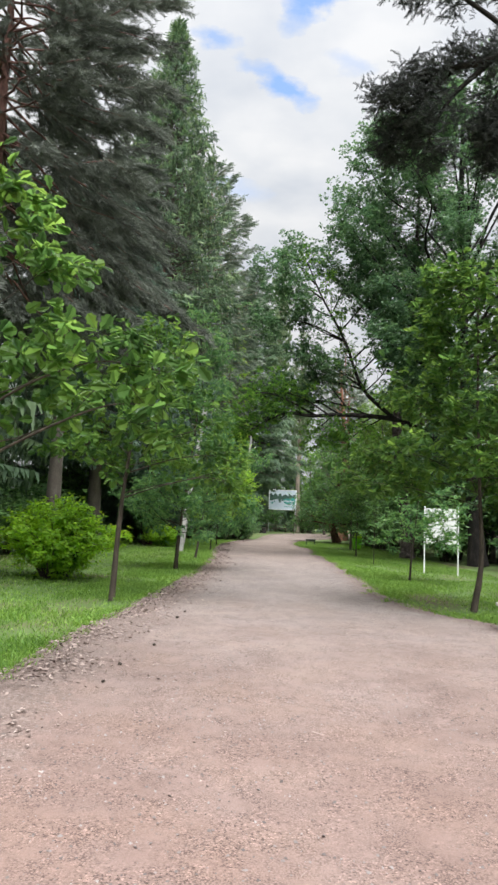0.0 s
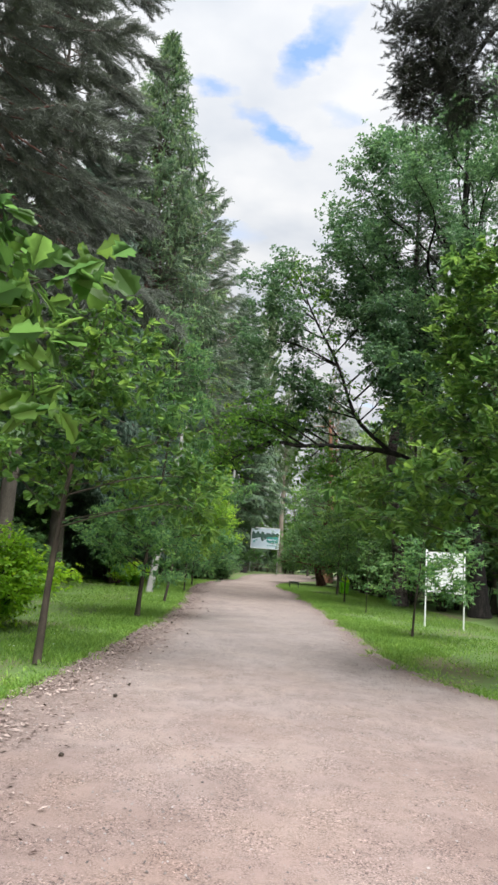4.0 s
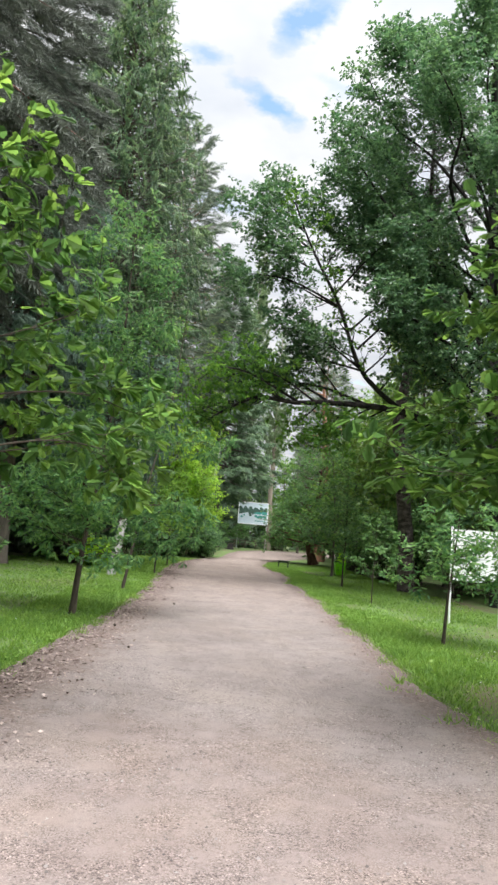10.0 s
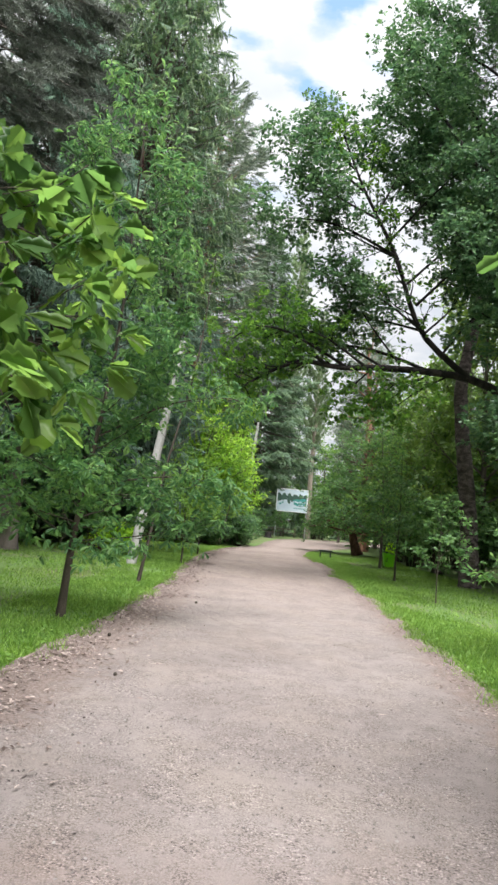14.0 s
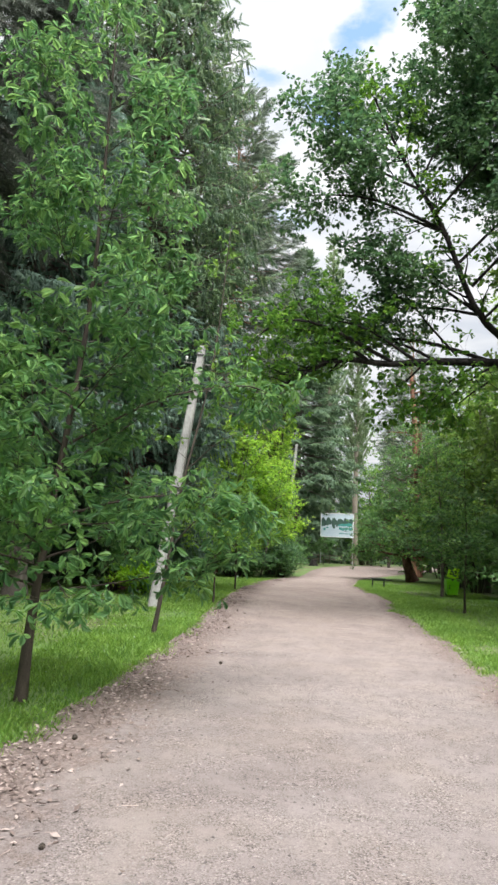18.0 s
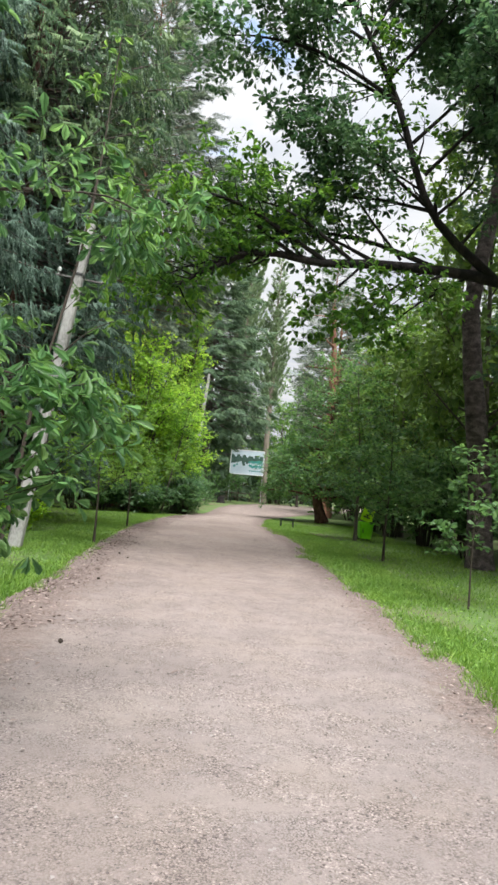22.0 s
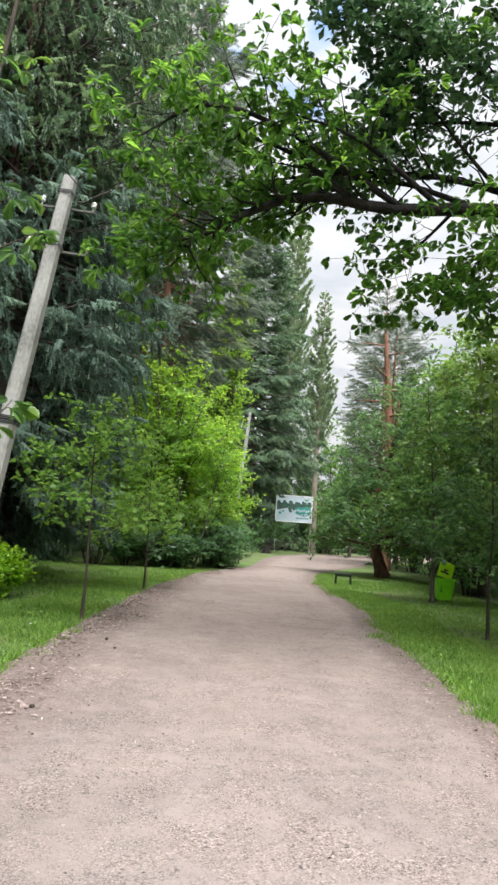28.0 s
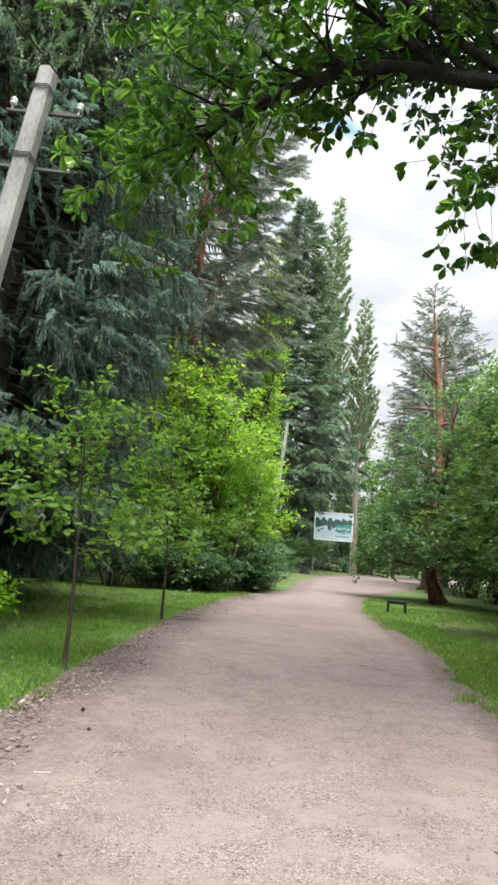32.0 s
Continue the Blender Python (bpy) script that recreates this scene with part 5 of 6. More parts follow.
# ---- woods that close the place, with two unseen spruces added for shade ----
WOOD = "woods round the park"
far_spruce = conifer("woodland_spruce", (-14.0, 30.0, 0), "dark woodland spruce behind the lawn", "tree", 20.0, 4.0, 91, NEEDLE_SPRUCE, M_BARK_GREY, 0.26, 0.04, 0.85, 7, 1.9, 0.35, T_HANG,
        0.62, along=6, group=WOOD)
# (15.0, 18.5) and (15.2, 31.0) are unseen, added to shade the eastern lawn
for x, y, s, turn in ((-13.5, 38.5, 1.1, 40), (-13.0, 21.5, 1.0, 80), (-15.0, 12.0, 1.1, 120), (-12.0, 45.5, 1.0, 160), (-14.5, 54.0, 1.2, 200), (-10.2, 60.0, 1.15, 240), (-8.5, 78.0, 1.1, 280),
                      (-13.5, 70.0, 1.2, 320), (-1.8, 90.0, 0.95, 20), (-6.5, 93.0, 1.1, 60), (6.5, 98.0, 0.8, 100), (16.0, 52.0, 1.1, 140), (17.0, 38.0, 1.1, 180), (17.0, 25.0, 1.0, 220),
                      (15.5, 12.0, 1.0, 260), (-17.0, 2.0, 1.1, 300), (16.0, 0.0, 1.1, 340), (15.0, 18.5, 1.1, 33), (15.2, 31.0, 1.05, 66), (-9.0, -20.0, 1.2, 55), (9.0, -20.0, 1.2, 95)):
    copy_thing(far_spruce, pose(x, y, 0, 0, 0, turn) @ Matrix.Diagonal((s, s, s, 1)))
far_leaf = broadleaf("woodland_tree", (3.0, 90.0, 0), "light green woodland tree past the bend", "tree",
          [(0, 0, 0), (0.0, 0, 2.0), (0.1, 0, 5.0), (0.0, 0, 10.5)], 0.16, ring_limbs(24, 0.1, 0.95, 3.2, 1.0, 0.3, 25), LEAF_YOUNG, M_BARK_GREY, 35, WOOD,
          1.1, 6, 10, 0.4, 0.31, T_SMALL)
for x, y, s, h, turn in ((7.0, 84.0, 0.8, 0.7, 60), (10.5, 88.0, 1.0, 0.9, 120), (3.2, 86.5, 0.75, 0.55, 200), (13.0, 76.0, 1.1, 0.9, 250), (16.0, 66.0, 1.2, 1.1, 300),
                         (-5.5, 80.0, 0.8, 0.6, 150), (8.0, 105.0, 1.2, 1.0, 80), (14.0, 98.0, 1.2, 1.1, 20), (0.5, 104.0, 1.1, 0.9, 170), (22.0, 88.0, 1.3, 1.2, 230), (-5.2, 60.5, 0.7, 0.6, 100), (7.2, 70.0, 1.1, 1.3, 40), (10.2, 66.0, 1.2, 1.5, 110), (11.5, 76.0, 1.2, 1.6, 190), (4.6, 80.0, 0.8, 1.1, 280), (7.4, 62.5, 0.9, 1.15, 330), (1.8, 99.0, 1.2, 1.6, 25), (5.0, 97.0, 1.2, 1.5, 95), (-1.4, 100.0, 1.2, 1.5, 165)):
    copy_thing(far_leaf, pose(x, y, 0, 0, 0, turn) @ Matrix.Diagonal((s, s, h, 1)))


# ---- leaning concrete pole, its wires, and the further pole ----
def concrete_pole(at, top, label, seed=0, stub=True):
    ob = thing("utility_pole", pose(*at), label, "pole", "concrete poles")
    ax = np.array(top, float)
    H = np.linalg.norm(ax)
    zv = Vector(ax).normalized()
    xv = (Vector((1, 0, 0)) - zv * zv.x).normalized()
    m = Matrix((xv, zv.cross(xv), zv)).transposed().to_4x4()

    def square(z0, z1, w0, w1, ox=0.0, oy=0.0, chamfer=0.18):
        bm = bmesh.new()
        rings = []
        for z, w in [(z0 + (z1 - z0) * k / 8, w0 + (w1 - w0) * k / 8) for k in range(9)]:
            c = w * chamfer
            h = w / 2
            pts = [(-h + c, -h), (h - c, -h), (h, -h + c), (h, h - c), (h - c, h), (-h + c, h), (-h, h - c), (-h, -h + c)]
            rings.append([bm.verts.new(m @ Vector((x + ox, y + oy, z))) for x, y in pts])
        for a, b in zip(rings, rings[1:]):
            for i in range(8):
                bm.faces.new((a[i], a[(i + 1) % 8], b[(i + 1) % 8], b[i]))
        bm.faces.new(rings[-1])
        bm.faces.new(rings[0][::-1])
        return bm
    part("shaft", square(-0.15, H, 0.27, 0.185), M_CONCRETE, ob)
    for z, oy in ((2.9, 0), (2.96, 0), (H - 1.15, 0), (H - 0.3, 0)):
        if not stub and z < 3:
            continue
        bm = bmesh.new()
        w = d = 0.29 - 0.012 * z
        for k in range(3):
            bx = [(-w / 2, -d / 2), (w / 2, -d / 2), (w / 2, d / 2), (-w / 2, d / 2)]
            lo = [bm.verts.new(m @ Vector((x, y + oy, z + k * 0.022))) for x, y in bx]
            hi = [bm.verts.new(m @ Vector((x, y + oy, z + k * 0.022 + 0.016))) for x, y in bx]
            for i in range(4):
                bm.faces.new((lo[i], lo[(i + 1) % 4], hi[(i + 1) % 4], hi[i]))
        part("strap", bm, M_STEEL, ob, "rusty wire strap")
    for z, ln in ((H - 0.45, 0.46), (H - 1.15, 0.52)):
        bm = bmesh.new()
        box(bm, 0, 0.12, z, 2 * ln, 0.04, 0.035, m, 0.005)
        arm = part("crossarm", bm, M_AGED, ob, "aged grey steel crossarm")
        for s in (-1, 1):
            prof = [(0.0, 0.012), (0.05, 0.012), (0.055, 0.035), (0.075, 0.045), (0.09, 0.03), (0.105, 0.042), (0.13, 0.04), (0.15, 0.018), (0.155, 0.0)]
            P = [(m @ Vector((s * (ln - 0.05), 0.13, z + 0.025 + h))) for h, _ in prof]
            V, F = tube([tuple(p) for p in P], [r for _, r in prof], 10)
            part_np("insulator", V, F, M_PORCELAIN, arm, "white porcelain insulator", True)
    return ob, m, H


POLE_AT, POLE_TOP = (-4.6, 29.25, 0), (0.8, 0.25, 6.75)
_, PM, PH = concrete_pole(POLE_AT, POLE_TOP, "weathered concrete utility pole leaning over the lawn")
concrete_pole((-4.3, 63.0, 0), (0.7, 0, 9.4), "pale concrete pole rising behind the maple shrubs", 1, False)
for z, ln, s, sag in ((6.36, 0.41, -1, 0.7), (5.66, 0.47, -1, 0.8), (6.36, 0.41, 1, 0.7)):
    a = Vector(POLE_AT) + PM @ Vector((s * ln, 0.13, z + 0.15))
    for b in (Vector((-3.6 + s * 0.4, 63.0, 9.0 - (6.4 - z))), Vector((-7.2 + s * 0.5, -4.0, 7.6 - (6.4 - z)))):
        t = np.linspace(0, 1, 25)[:, None]
        P = np.array(a) * (1 - t) + np.array(b) * t + np.array([[0, 0, -4 * sag]]) * t * (1 - t)
        V, F = tube(P, np.full(25, 0.008), 5)
        tagged(new("wire", mesh_of("wire", V, F, M_STEEL)), "thin dark overhead wire between the poles", "wire", "overhead wires")
concrete_pole((-7.6, -4.0, 0), (0.4, 0, 7.7), "weathered concrete pole carrying the wires on", 2, False)


# ---- billboard at the bend ----
def flat_poly(name, pts, y, mat, parent, label=""):
    bm = bmesh.new()
    lo = [bm.verts.new((x, y, z)) for x, z in pts]
    hi = [bm.verts.new((x, y + 0.004, z)) for x, z in pts]
    bm.faces.new(lo)
    bm.faces.new(hi[::-1])
    for i in range(len(pts)):
        bm.faces.new((lo[i], hi[i], hi[(i + 1) % len(pts)], lo[(i + 1) % len(pts)]))
    bmesh.ops.recalc_face_normals(bm, faces=bm.faces)
    return part(name, bm, mat, parent, label)


M_SKYPRINT = rough_material("pale_blue_print", [(0.3, (0.40, 0.50, 0.58)), (0.5, (0.52, 0.61, 0.68)), (0.75, (0.62, 0.69, 0.74))], 0.8, 4, 0.45, 0.0)
M_TEAL = rough_material("teal_print", [(0.3, (0.03, 0.20, 0.18)), (0.5, (0.05, 0.28, 0.25)), (0.75, (0.10, 0.36, 0.32))], 2, 4, 0.45, 0.0)
M_DARKPRINT = rough_material("dark_green_print", [(0.3, (0.02, 0.05, 0.04)), (0.5, (0.05, 0.10, 0.08)), (0.75, (0.10, 0.18, 0.14))], 2.5, 6, 0.45, 0.0)


def billboard():
    ob = thing("information_board", pose(-0.5, 82.8, 0), "large white-framed printed board on steel posts", "billboard")
    for x in (-1.62, 1.62):
        bm = bmesh.new()
        box(bm, x, 0.08, 2.6, 0.09, 0.09, 5.2, None, 0.01)
        part("post", bm, M_GALV, ob, "grey steel post")
    bm = bmesh.new()
    box(bm, 0, 0, 4.02, 3.30, 0.05, 2.36, None, 0.01)
    panel = part("panel", bm, M_SKYPRINT, ob, "pale blue printed landscape")
    for cx, cz, sx, sz in ((0, 5.23, 3.42, 0.07), (0, 2.81, 3.42, 0.07), (-1.68, 4.02, 0.07, 2.36), (1.68, 4.02, 0.07, 2.36)):
        bm = bmesh.new()
        box(bm, cx, -0.01, cz, sx, 0.09, sz, None, 0.008)
        part("frame", bm, M_WHITE, ob)
    rng = np.random.default_rng(5)
    for k in range(16):
        # a ragged belt of dark trees, thickest to the west
        cx = -1.5 + 2.9 * k / 15
        w, top, low = rng.uniform(0.14, 0.26), 4.75 - 0.12 * (k % 3) + rng.uniform(-0.08, 0.08), 4.0 + 0.02 * k + rng.uniform(-0.28, 0.12)
        pts = [(cx - w, low + 0.1), (cx - w * 0.4, low - rng.uniform(0, 0.3)), (cx + w * 0.5, low), (cx + w, low + 0.2), (cx + w * 0.8, top - 0.12), (cx + w * 0.1, top), (cx - w * 0.8, top - 0.1)]
        flat_poly("picture", [(max(-1.62, min(1.62, x)), z) for x, z in pts], -0.032 - 0.0005 * k, M_DARKPRINT, panel, "dark printed trees")
    flat_poly("picture", [(0.05, 4.05), (0.4, 4.2), (0.8, 4.18), (1.2, 4.28), (1.55, 4.22), (1.52, 3.55), (1.1, 3.42), (0.6, 3.45), (0.2, 3.62)], -0.046, M_TEAL, panel, "teal printed patch")
    for k in range(10):
        cx, cz, w, h = rng.uniform(-1.3, 1.3), rng.uniform(3.35, 3.95), rng.uniform(0.08, 0.2), rng.uniform(0.05, 0.16)
        flat_poly("picture", [(cx - w, cz), (cx, cz - h), (cx + w, cz - 0.02), (cx + 0.3 * w, cz + h)], -0.052 - 0.0006 * k, (M_TEAL, M_SKYPRINT, M_DARKPRINT)[k % 3], panel)
    for k in range(6):
        flat_poly("lettering", [(0.25 + 0.2 * k, 3.12), (0.38 + 0.2 * k, 3.12), (0.38 + 0.2 * k, 3.25), (0.25 + 0.2 * k, 3.25)], -0.034, M_TEAL, panel)
    for k in range(7):
        z = 3.86 + 0.05 * math.sin(k * 2.1)
        flat_poly("lettering", [(0.1 + 0.2 * k, z - 0.1), (0.22 + 0.2 * k, z - 0.08), (0.24 + 0.2 * k, z + 0.1), (0.1 + 0.2 * k, z + 0.08)], -0.062, M_SKYPRINT, panel)
    return ob


billboard()


# ---- white notice board on the eastern lawn ----
def notice_board():
    ob = thing("notice_board", pose(4.76, 23.2, 0, 0, 0, -18), "white notice board on two thin white posts in the grass", "notice board")
    for x in (0.0, 1.1):
        V, F = tube([(x, 0, -0.1), (x, 0, 0.5), (x, 0, 1.5), (x, 0, 2.26), (x, 0, 2.27)], [0.024, 0.024, 0.024, 0.024, 0.002], 12)
        part_np("post", V, F, M_WHITE, ob, "thin white steel post", True)
    bm = bmesh.new()
    box(bm, 0.55, 0.0, 1.60, 1.0, 0.02, 1.20, None, 0.004)
    panel = part("panel", bm, M_WHITE, ob)
    for k in range(5):
        bm = bmesh.new()
        box(bm, 0.5 + 0.02 * (k % 2), -0.013, 1.95 - 0.14 * k, 0.72 - 0.1 * (k % 3), 0.004, 0.028)
        part("lettering", bm, M_FADED, panel, "faded grey line of print")
    for x in (0.03, 1.07):
        for z in (1.15, 2.05):
            bm = bmesh.new()
            box(bm, x, 0, z, 0.06, 0.04, 0.035, None, 0.004)
            part("bracket", bm, M_GALV, ob)
    return ob


notice_board()


# ---- green bin ----
def open_bin():
    ob = thing("waste_bin", pose(4.28, 40.2, 0, 0, 0, 6), "bright green plastic bin with its lid thrown open", "bin")
    bm = bmesh.new()
    rings = []
    for z, w, d in ((0.06, 0.19, 0.17), (0.10, 0.20, 0.18), (0.60, 0.265, 0.24), (0.61, 0.29, 0.265), (0.66, 0.29, 0.265), (0.66, 0.262, 0.238), (0.12, 0.185, 0.165)):
        c = 0.05
        pts = [(-w + c, -d), (w - c, -d), (w, -d + c), (w, d - c), (w - c, d), (-w + c, d), (-w, d - c), (-w, -d + c)]
        rings.append([bm.verts.new((x, y, z)) for x, y in pts])
    for a, b in zip(rings, rings[1:]):
        for i in range(8):
            bm.faces.new((a[i], a[(i + 1) % 8], b[(i + 1) % 8], b[i]))
    bm.faces.new(rings[0][::-1])
    bm.faces.new(rings[-1])
    body = part("body", bm, M_BINGREEN, ob)
    bm = bmesh.new()
    for k in range(3):
        box(bm, -0.14, -0.205 - 0.02 * k, 0.30 + 0.06 * k, 0.06 - 0.012 * k, 0.01, 0.03)
    part("emblem", bm, M_BLACK, body, "small black emblem")
    lm = pose(0.08, 0.27, 0.66, -12, 18, 0)
    bm = bmesh.new()
    box(bm, 0.0, 0.0, 0.25, 0.46, 0.035, 0.48, lm, 0.02)
    lid = part("lid", bm, M_BINLID, ob, "yellow-green open lid")
    for cx, cz, sx, sz in ((-0.10, 0.16, 0.09, 0.05), (-0.02, 0.20, 0.05, 0.10), (0.05, 0.16, 0.09, 0.05), (0.0, 0.25, 0.14, 0.03)):
        bm = bmesh.new()
        box(bm, cx, -0.022, cz, sx, 0.006, sz, lm)
        part("emblem", bm, M_BLACK, lid, "black printed pictogram")
    for x in (-0.17, 0.17):
        V, F = tube([(x - 0.04, 0.2, 0.06), (x - 0.03, 0.2, 0.06), (x + 0.03, 0.2, 0.06), (x + 0.04, 0.2, 0.06)], [0.01, 0.06, 0.06, 0.01], 14)
        part_np("wheel", V, F, M_BLACK, ob, "small black wheel", True)
    return ob


open_bin()


# ---- benches ----
def bench(at, turn, label, wide, deep, high, mat, legs):
    ob = thing("bench", pose(*at, 0, 0, turn), label, "bench", "park benches")
    n = 3
    for k in range(n):
        bm = bmesh.new()
        box(bm, 0, -deep / 2 + deep * (k + 0.5) / n, high - 0.022, wide, deep / n - 0.015, 0.044, None, 0.006)
        part("plank", bm, mat, ob)
    for x in (-wide / 2 + 0.08, wide / 2 - 0.08):
        for y in (-deep / 2 + 0.05, deep / 2 - 0.05):
            V, F = tube([(x * 1.06, y * 1.1, 0), (x * 1.03, y, high * 0.5), (x, y, high - 0.036)], [0.022, 0.022, 0.022], 8)
            part_np("leg", V, F, legs, ob, "", True)
        bm = bmesh.new()
        box(bm, x, 0, high - 0.055, 0.04, deep - 0.06, 0.035, None, 0.005)
        part("rail", bm, legs, ob)
    for y in (-deep / 2 + 0.04, deep / 2 - 0.04):
        bm = bmesh.new()
        box(bm, 0, y, high - 0.075, wide - 0.12, 0.03, 0.06, None, 0.004)
        part("apron", bm, legs, ob)
    return ob


bench((1.68, 44.4, 0), 4, "small dark low bench on the grass by the bend", 0.66, 0.34, 0.38, M_BENCH, M_BENCH)
bench((4.12, 10.75, 0.01), -6, "pale-topped bench with grey legs at the path's edge", 1.5, 0.36, 0.42, M_SEATLIGHT, M_GALV)


# ---- old stump and low rail under the billboard ----
def stump(at, label):
    ob = thing("tree_stump", pose(*at), label, "stump")
    rng = np.random.default_rng(9)
    V, F = tube([(0, 0, -0.05), (0, 0, 0.1), (0.02, 0, 0.35), (0.03, 0, 0.55), (0.03, 0, 0.56)], [0.48, 0.36, 0.31, 0.30, 0.02], 14, rng, 0.06)
    part_np("wood", V, F, M_BARK_BACKLIT, ob, "", True)


stump((-2.5, 74.6, 0), "dark weathered tree stump beside the bend")
rail = thing("low_fence", pose(-1.6, 84.5, 0), "low dark wooden rail behind the board", "fence")
for x in (-2.0, -0.8, 0.4, 1.6):
    bm = bmesh.new()
    box(bm, x, 0, 0.5, 0.12, 0.12, 1.0, None, 0.01)
    part("post", bm, M_WOODGREY, rail)
for z in (0.45, 0.85):
    bm = bmesh.new()
    box(bm, -0.2, -0.07, z, 4.0, 0.05, 0.10, None, 0.01)
    part("rail", bm, M_WOODGREY, rail)

# ---- pine cones lying on the western margin ----
def pine_cone(at, turn):
    ob = thing("pine_cone", pose(*at, 0, 0, turn), "small dark brown pine cone lying on the path's margin", "pine cone", "fallen pine cones")
    t = np.linspace(0, 1, 8)
    V, F = tube(np.stack([t * 0.065 - 0.03, 0 * t, 0 * t + 0.018], 1), 0.021 * np.sin(np.pi * (0.12 + 0.86 * t)) + 0.002, 8)
    part_np("core", V, F, M_BARK_YOUNG, ob, "", True)
    C, A = [], []
    for k in range(40):
        u, a = k / 40, k * 2.4
        r = 0.020 * math.sin(math.pi * (0.15 + 0.8 * u))
        C.append((u * 0.06 - 0.028, r * math.cos(a), 0.018 + r * math.sin(a)))
        A.append((0.55, math.cos(a), math.sin(a)))
    C, A = np.array(C), np.array(A)
    V, F = scatter(T_SMALL, C, A, unit(np.cross(A, np.cross(A, (1, 0, 0.01)))), np.full(40, 0.017), None, 1.6)
    tagged(part_np("scales", V, F, M_BARK_YOUNG, ob), kind="stuff")
    return ob


cone = pine_cone((-1.52, 8.1, 0.015), 30)
cone.scale = (0.62, 0.62, 0.62)
rng_c = np.random.default_rng(12)
for k in range(15):
    y = 6.0 + 26 * rng_c.random() ** 1.2
    x = edge_at(LEFT_EDGE, y) + 0.1 + 1.1 * rng_c.random() ** 1.8
    s = rng_c.uniform(0.8, 1.2)
    copy_thing(cone, pose(x, y, 0.02, 0, 0, rng_c.uniform(0, 360)) @ Matrix.Diagonal((s, s, s, 1)))


# ---- grass, litter and pebbles: too many to count ----
def stuff(name, V, F, mat, label, category):
    return tagged(new(name, mesh_of(name, V, F, mat)), label, category, "", "stuff")


def grass():
    rng = np.random.default_rng(77)
    X, Y, H = [], [], []

    def field(n, side, depth, y0, y1, h, power):
        y = rng.uniform(y0, y1, n)
        u = rng.random(n) ** power * depth
        edge = edge_at(LEFT_EDGE, y) - u if side < 0 else edge_at(RIGHT_EDGE, y) + u
        X.append(edge + 0.14 * rng.standard_normal(n) * np.exp(-u)); Y.append(y); H.append(h * rng.uniform(0.5, 1.25, n) * np.minimum(1, 0.45 + u * 1.2))
    field(115000, -1, 6.5, 0, 48, 0.05, 1.35)
    field(60000, -1, 1.6, 4, 40, 0.05, 1.0)
    field(90000, 1, 5.0, 11.5, 50, 0.052, 1.3)
    field(55000, 1, 1.4, 11.5, 42, 0.05, 1.0)
    field(11000, -1, 0.5, 4, 42, 0.10, 1.0)
    field(11000, 1, 0.45, 11.5, 44, 0.10, 1.0)
    X, Y, H = np.concatenate(X), np.concatenate(Y), np.concatenate(H)
    for side, edge, y0 in ((-1, LEFT_EDGE, 2.0), (1, RIGHT_EDGE, 11.8)):
        m = 420
        cy = rng.uniform(y0, 44, m)
        cx = edge_at(edge, cy) + side * rng.normal(0.02, 0.12, m)
        k = 36
        X = np.append(X, np.repeat(cx, k) + rng.normal(0, 0.055, m * k)); Y = np.append(Y, np.repeat(cy, k) + rng.normal(0, 0.07, m * k))
        H = np.append(H, np.repeat(rng.uniform(0.05, 0.13, m), k) * rng.uniform(0.5, 1.1, m * k))
    bald = np.array([noise.noise((x * 0.45, y * 0.45, 2.0)) for x, y in zip(X[::1], Y[::1])])
    keep = bald + 0.22 * rng.standard_normal(len(X)) > -0.24
    X, Y, H, bald = X[keep], Y[keep], H[keep], bald[keep]
    H = H * (1 + 0.5 * bald)
    n = len(X)
    a = rng.uniform(0, 2 * np.pi, n)
    w = rng.uniform(0.006, 0.012, n)
    lean = rng.normal(0, 0.75, (n, 2)) * H[:, None]
    P = np.stack([X, Y, np.full(n, -0.025)], 1)
    q = np.stack([np.cos(a) * w, np.sin(a) * w, 0 * w], 1)
    tip = P + np.stack([lean[:, 0], lean[:, 1], H + 0.02], 1)
    V = np.stack([P - q, P + q, tip], 1).reshape(-1, 3)
    stuff("grass", V, np.arange(3 * n).reshape(-1, 3), GRASS_BLADE, "short green grass blades with clover along the path", "grass")
    # broad weeds and clover near the edges, with a few pale flower heads
    m = 9000
    y = rng.uniform(4, 45, m)
    left = rng.random(m) < 0.5
    u = rng.random(m) ** 1.6 * 3.5
    x = np.where(left, edge_at(LEFT_EDGE, y) - u, edge_at(RIGHT_EDGE, np.maximum(y, 12)) + u)
    C = np.stack([x, np.where(left, y, np.maximum(y, 12.2)), rng.uniform(0.0, 0.05, m)], 1)
    A = unit(rng.normal(0, 1, (m, 3)) * (1, 1, 0.25) + (0, 0, 0.35))
    V, F = scatter(T_OVAL, C, A, unit(rng.normal(0, 0.3, (m, 3)) + (0, 0, 1)), rng.uniform(0.03, 0.075, m), rng)
    stuff("clover", V, F, GRASS_BLADE, "low broad-leaved clover and plantain in the turf", "weeds")
    m = 420
    y = rng.uniform(8, 42, m)
    left = rng.random(m) < 0.6
    u = 0.5 + rng.random(m) * 4
    C = np.stack([np.where(left, edge_at(LEFT_EDGE, y) - u, edge_at(RIGHT_EDGE, np.maximum(y, 13)) + u), np.maximum(y, 13), np.full(m, 0.055)], 1)
    A = unit(rng.normal(0, 1, (m, 3)) * (1, 1, 0.1))
    V, F = scatter(T_OVAL, C, A, np.tile((0, 0, 1.0), (m, 1)), rng.uniform(0.018, 0.03, m), rng, 1.8)
    stuff("clover_flowers", V, F, M_WHITE, "tiny white clover flowers dotted over the lawn", "flowers")


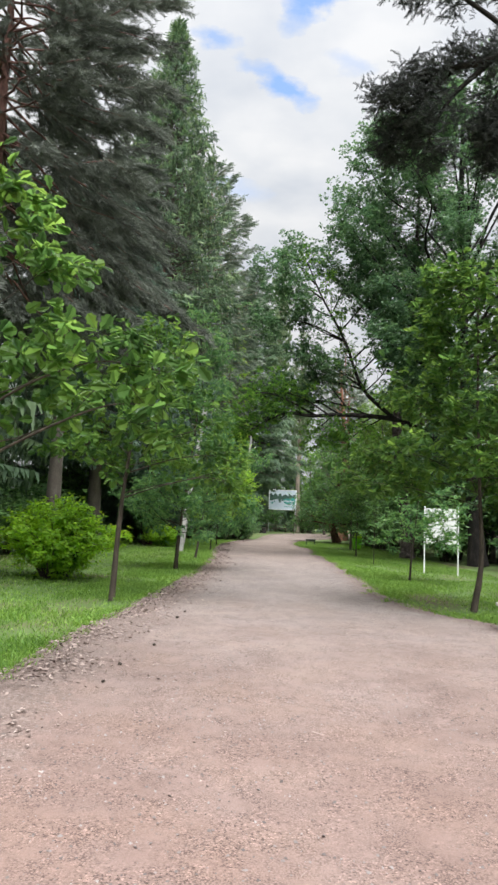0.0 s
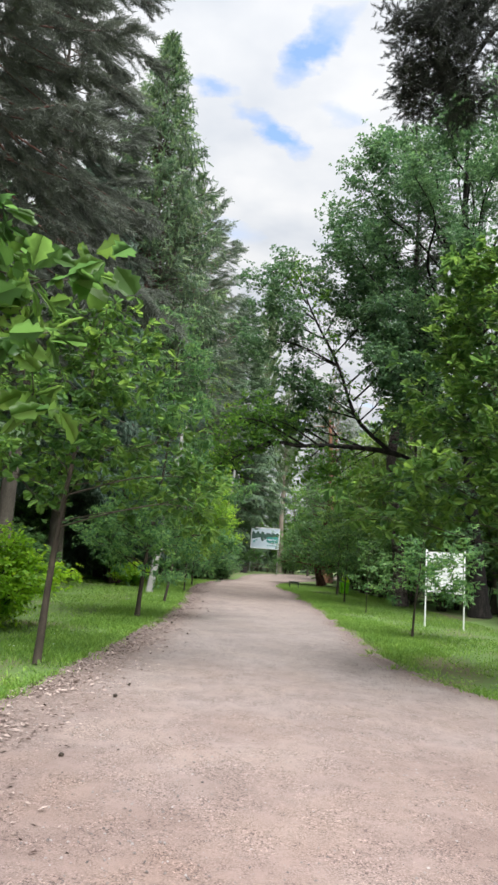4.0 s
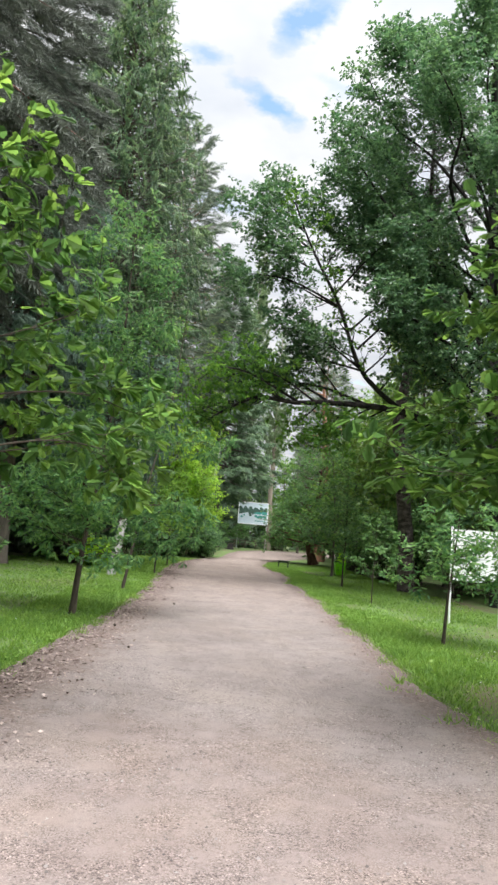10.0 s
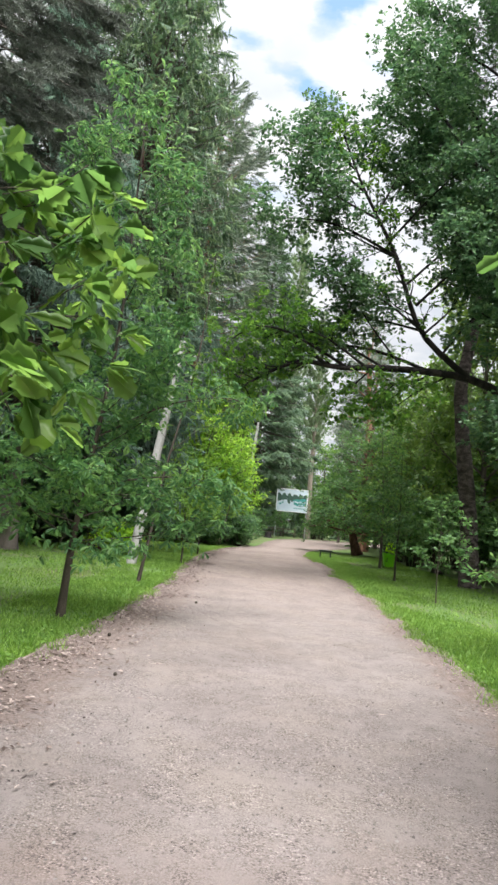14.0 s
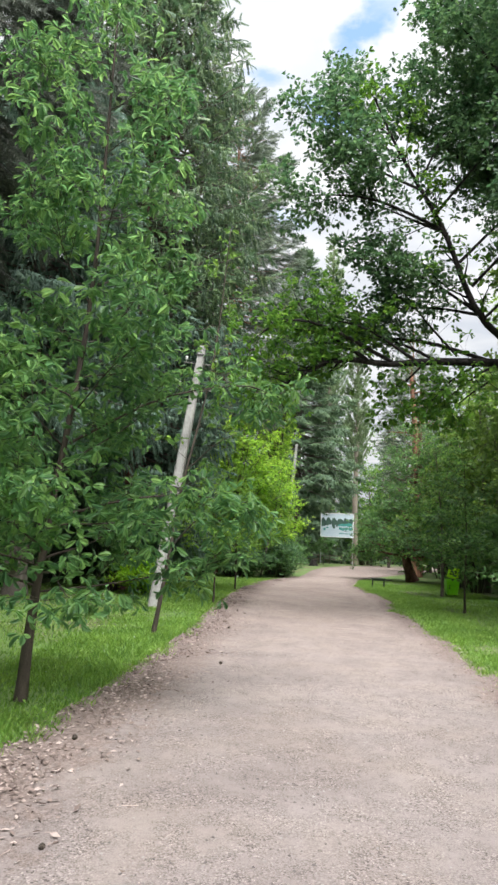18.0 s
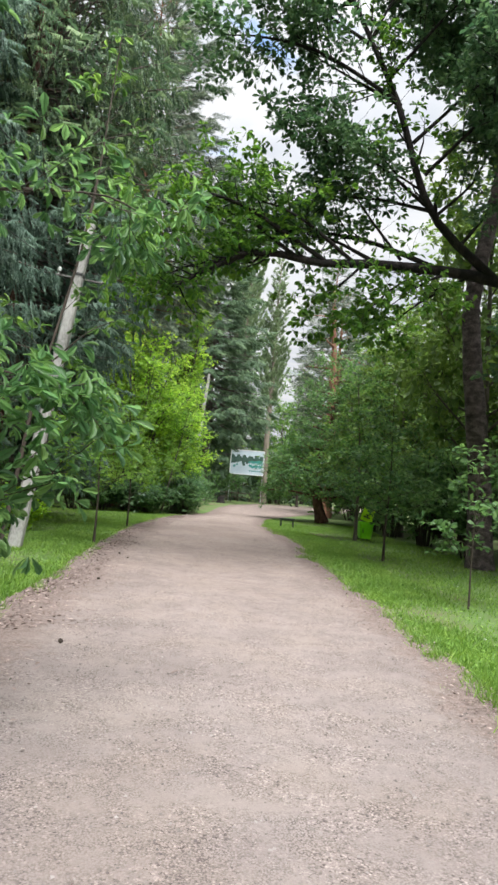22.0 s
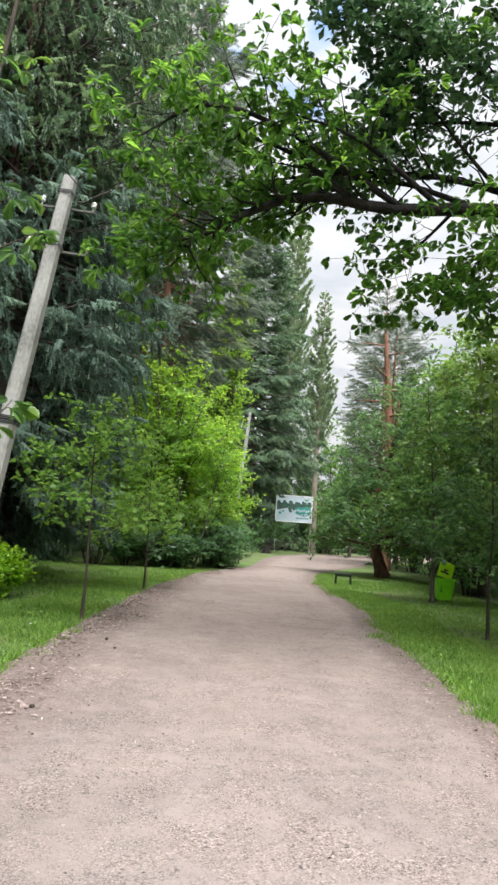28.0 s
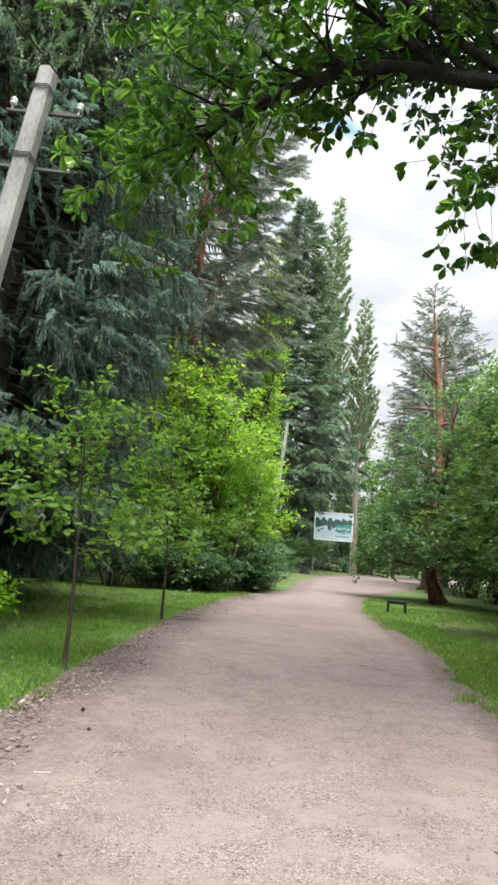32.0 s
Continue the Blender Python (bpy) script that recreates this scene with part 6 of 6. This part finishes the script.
def litter():
    rng = np.random.default_rng(78)
    n1, n2, n3 = 52000, 22000, 3600
    y1, y2, y3 = rng.uniform(4, 46, n1), rng.uniform(9.0, 44, n2), rng.uniform(3, 40, n3)
    clump = np.array([noise.noise((y * 0.8, 4.0, 0.0)) for y in y1]) - 0.25 * np.clip((y1 - 20) / 5, 0, 1)
    x1 = edge_at(LEFT_EDGE, y1) + 0.05 + (0.50 + 0.45 * clump) * np.abs(rng.standard_normal(n1)) * 0.8
    x2 = edge_at(RIGHT_EDGE, y2) - np.abs(rng.standard_normal(n2)) * 0.30 + 0.05
    x3 = rng.uniform(-2.4, 2.0, n3)
    C = np.stack([np.concatenate([x1, x2, x3]), np.concatenate([y1, y2, y3]), np.zeros(n1 + n2 + n3)], 1)
    drift = np.array([noise.noise((x * 1.6, y * 1.1, 21.0)) for x, y in C[:, :2]])
    chosen = drift + 0.35 * rng.standard_normal(len(C)) > 0.02
    n1, n2 = int(chosen[:n1].sum()), int(chosen[n1:n1 + n2].sum())
    C = C[chosen]
    n = len(C)
    C[:, 2] = 0.022 + rng.uniform(0, 0.012, n)
    A = unit(rng.normal(0, 1, (n, 3)) * (1, 1, 0.15))
    size = 0.014 + 0.056 * rng.random(n) ** 2.2
    size *= 1 + 0.15 * np.clip((17 - C[:, 1]) / 4, 0, 1)
    size[n1:] *= 0.7
    size[n1 + n2:] *= 0.55
    V, F = scatter(T_SMALL, C, A, unit(rng.normal(0, 0.35, (n, 3)) + (0, 0, 1)), size, rng, 0.8)
    stuff("leaf_litter", V, F, LITTER, "dry brown fallen leaves and bark chips on the margins", "litter")
    m = 260
    y = rng.uniform(3, 44, m)
    x = np.where(rng.random(m) < 0.8, edge_at(LEFT_EDGE, y) + np.abs(rng.normal(0, 0.7, m)), rng.uniform(-2.2, 2.0, m))
    C = np.stack([x, y, np.full(m, 0.024)], 1)
    A = unit(rng.normal(0, 1, (m, 3)) * (1, 1, 0.05))
    V, F = scatter((np.array([(-0.03, 0, 0), (0.03, 0, 0), (0.02, 1, 0), (-0.02, 1, 0), (0, 0, 0.05), (0, 1, 0.04)], float), np.array([(0, 4, 5), (0, 5, 3), (4, 1, 2), (4, 2, 5)])),
                   C, A, np.tile((0, 0, 1.0), (m, 1)), rng.uniform(0.03, 0.12, m), rng, 1.0)
    stuff("fallen_twigs", V, F, LITTER, "thin dry twigs scattered on the gravel", "litter")


def pebbles():
    rng = np.random.default_rng(79)
    n = 62000
    y = 2.5 + 33 * rng.random(n) ** 1.1
    a, b = edge_at(LEFT_EDGE, y), edge_at(RIGHT_EDGE, y)
    x = a + 0.2 + (b - a - 0.3) * rng.random(n)
    patch = np.array([noise.noise((px * 0.8, py * 0.8, 11.0)) for px, py in zip(x, y)])
    keep = patch + 0.5 * rng.standard_normal(n) > -0.1
    x, y = x[keep], y[keep]
    n = len(x)
    s = 0.0035 + 0.010 * rng.random(n) ** 3
    C = np.stack([x, y, 0.012 + 0.2 * s], 1)
    octa = np.array([(1, 0, -0.2), (0.1, 0.9, -0.2), (-0.9, 0.1, -0.2), (0, -1, -0.2), (0.15, 0.1, 0.55)], float), np.array([(0, 1, 4), (1, 2, 4), (2, 3, 4), (3, 0, 4)])
    A = unit(rng.normal(0, 1, (n, 3)) * (1, 1, 0.2))
    V, F = scatter(octa, C, A, unit(rng.normal(0, 0.3, (n, 3)) + (0, 0, 1)), s, rng, 1.25)
    stuff("pebbles", V, F, PEBBLE, "small grey and pale stones loose on the gravel", "stones")


grass()
litter()
pebbles()
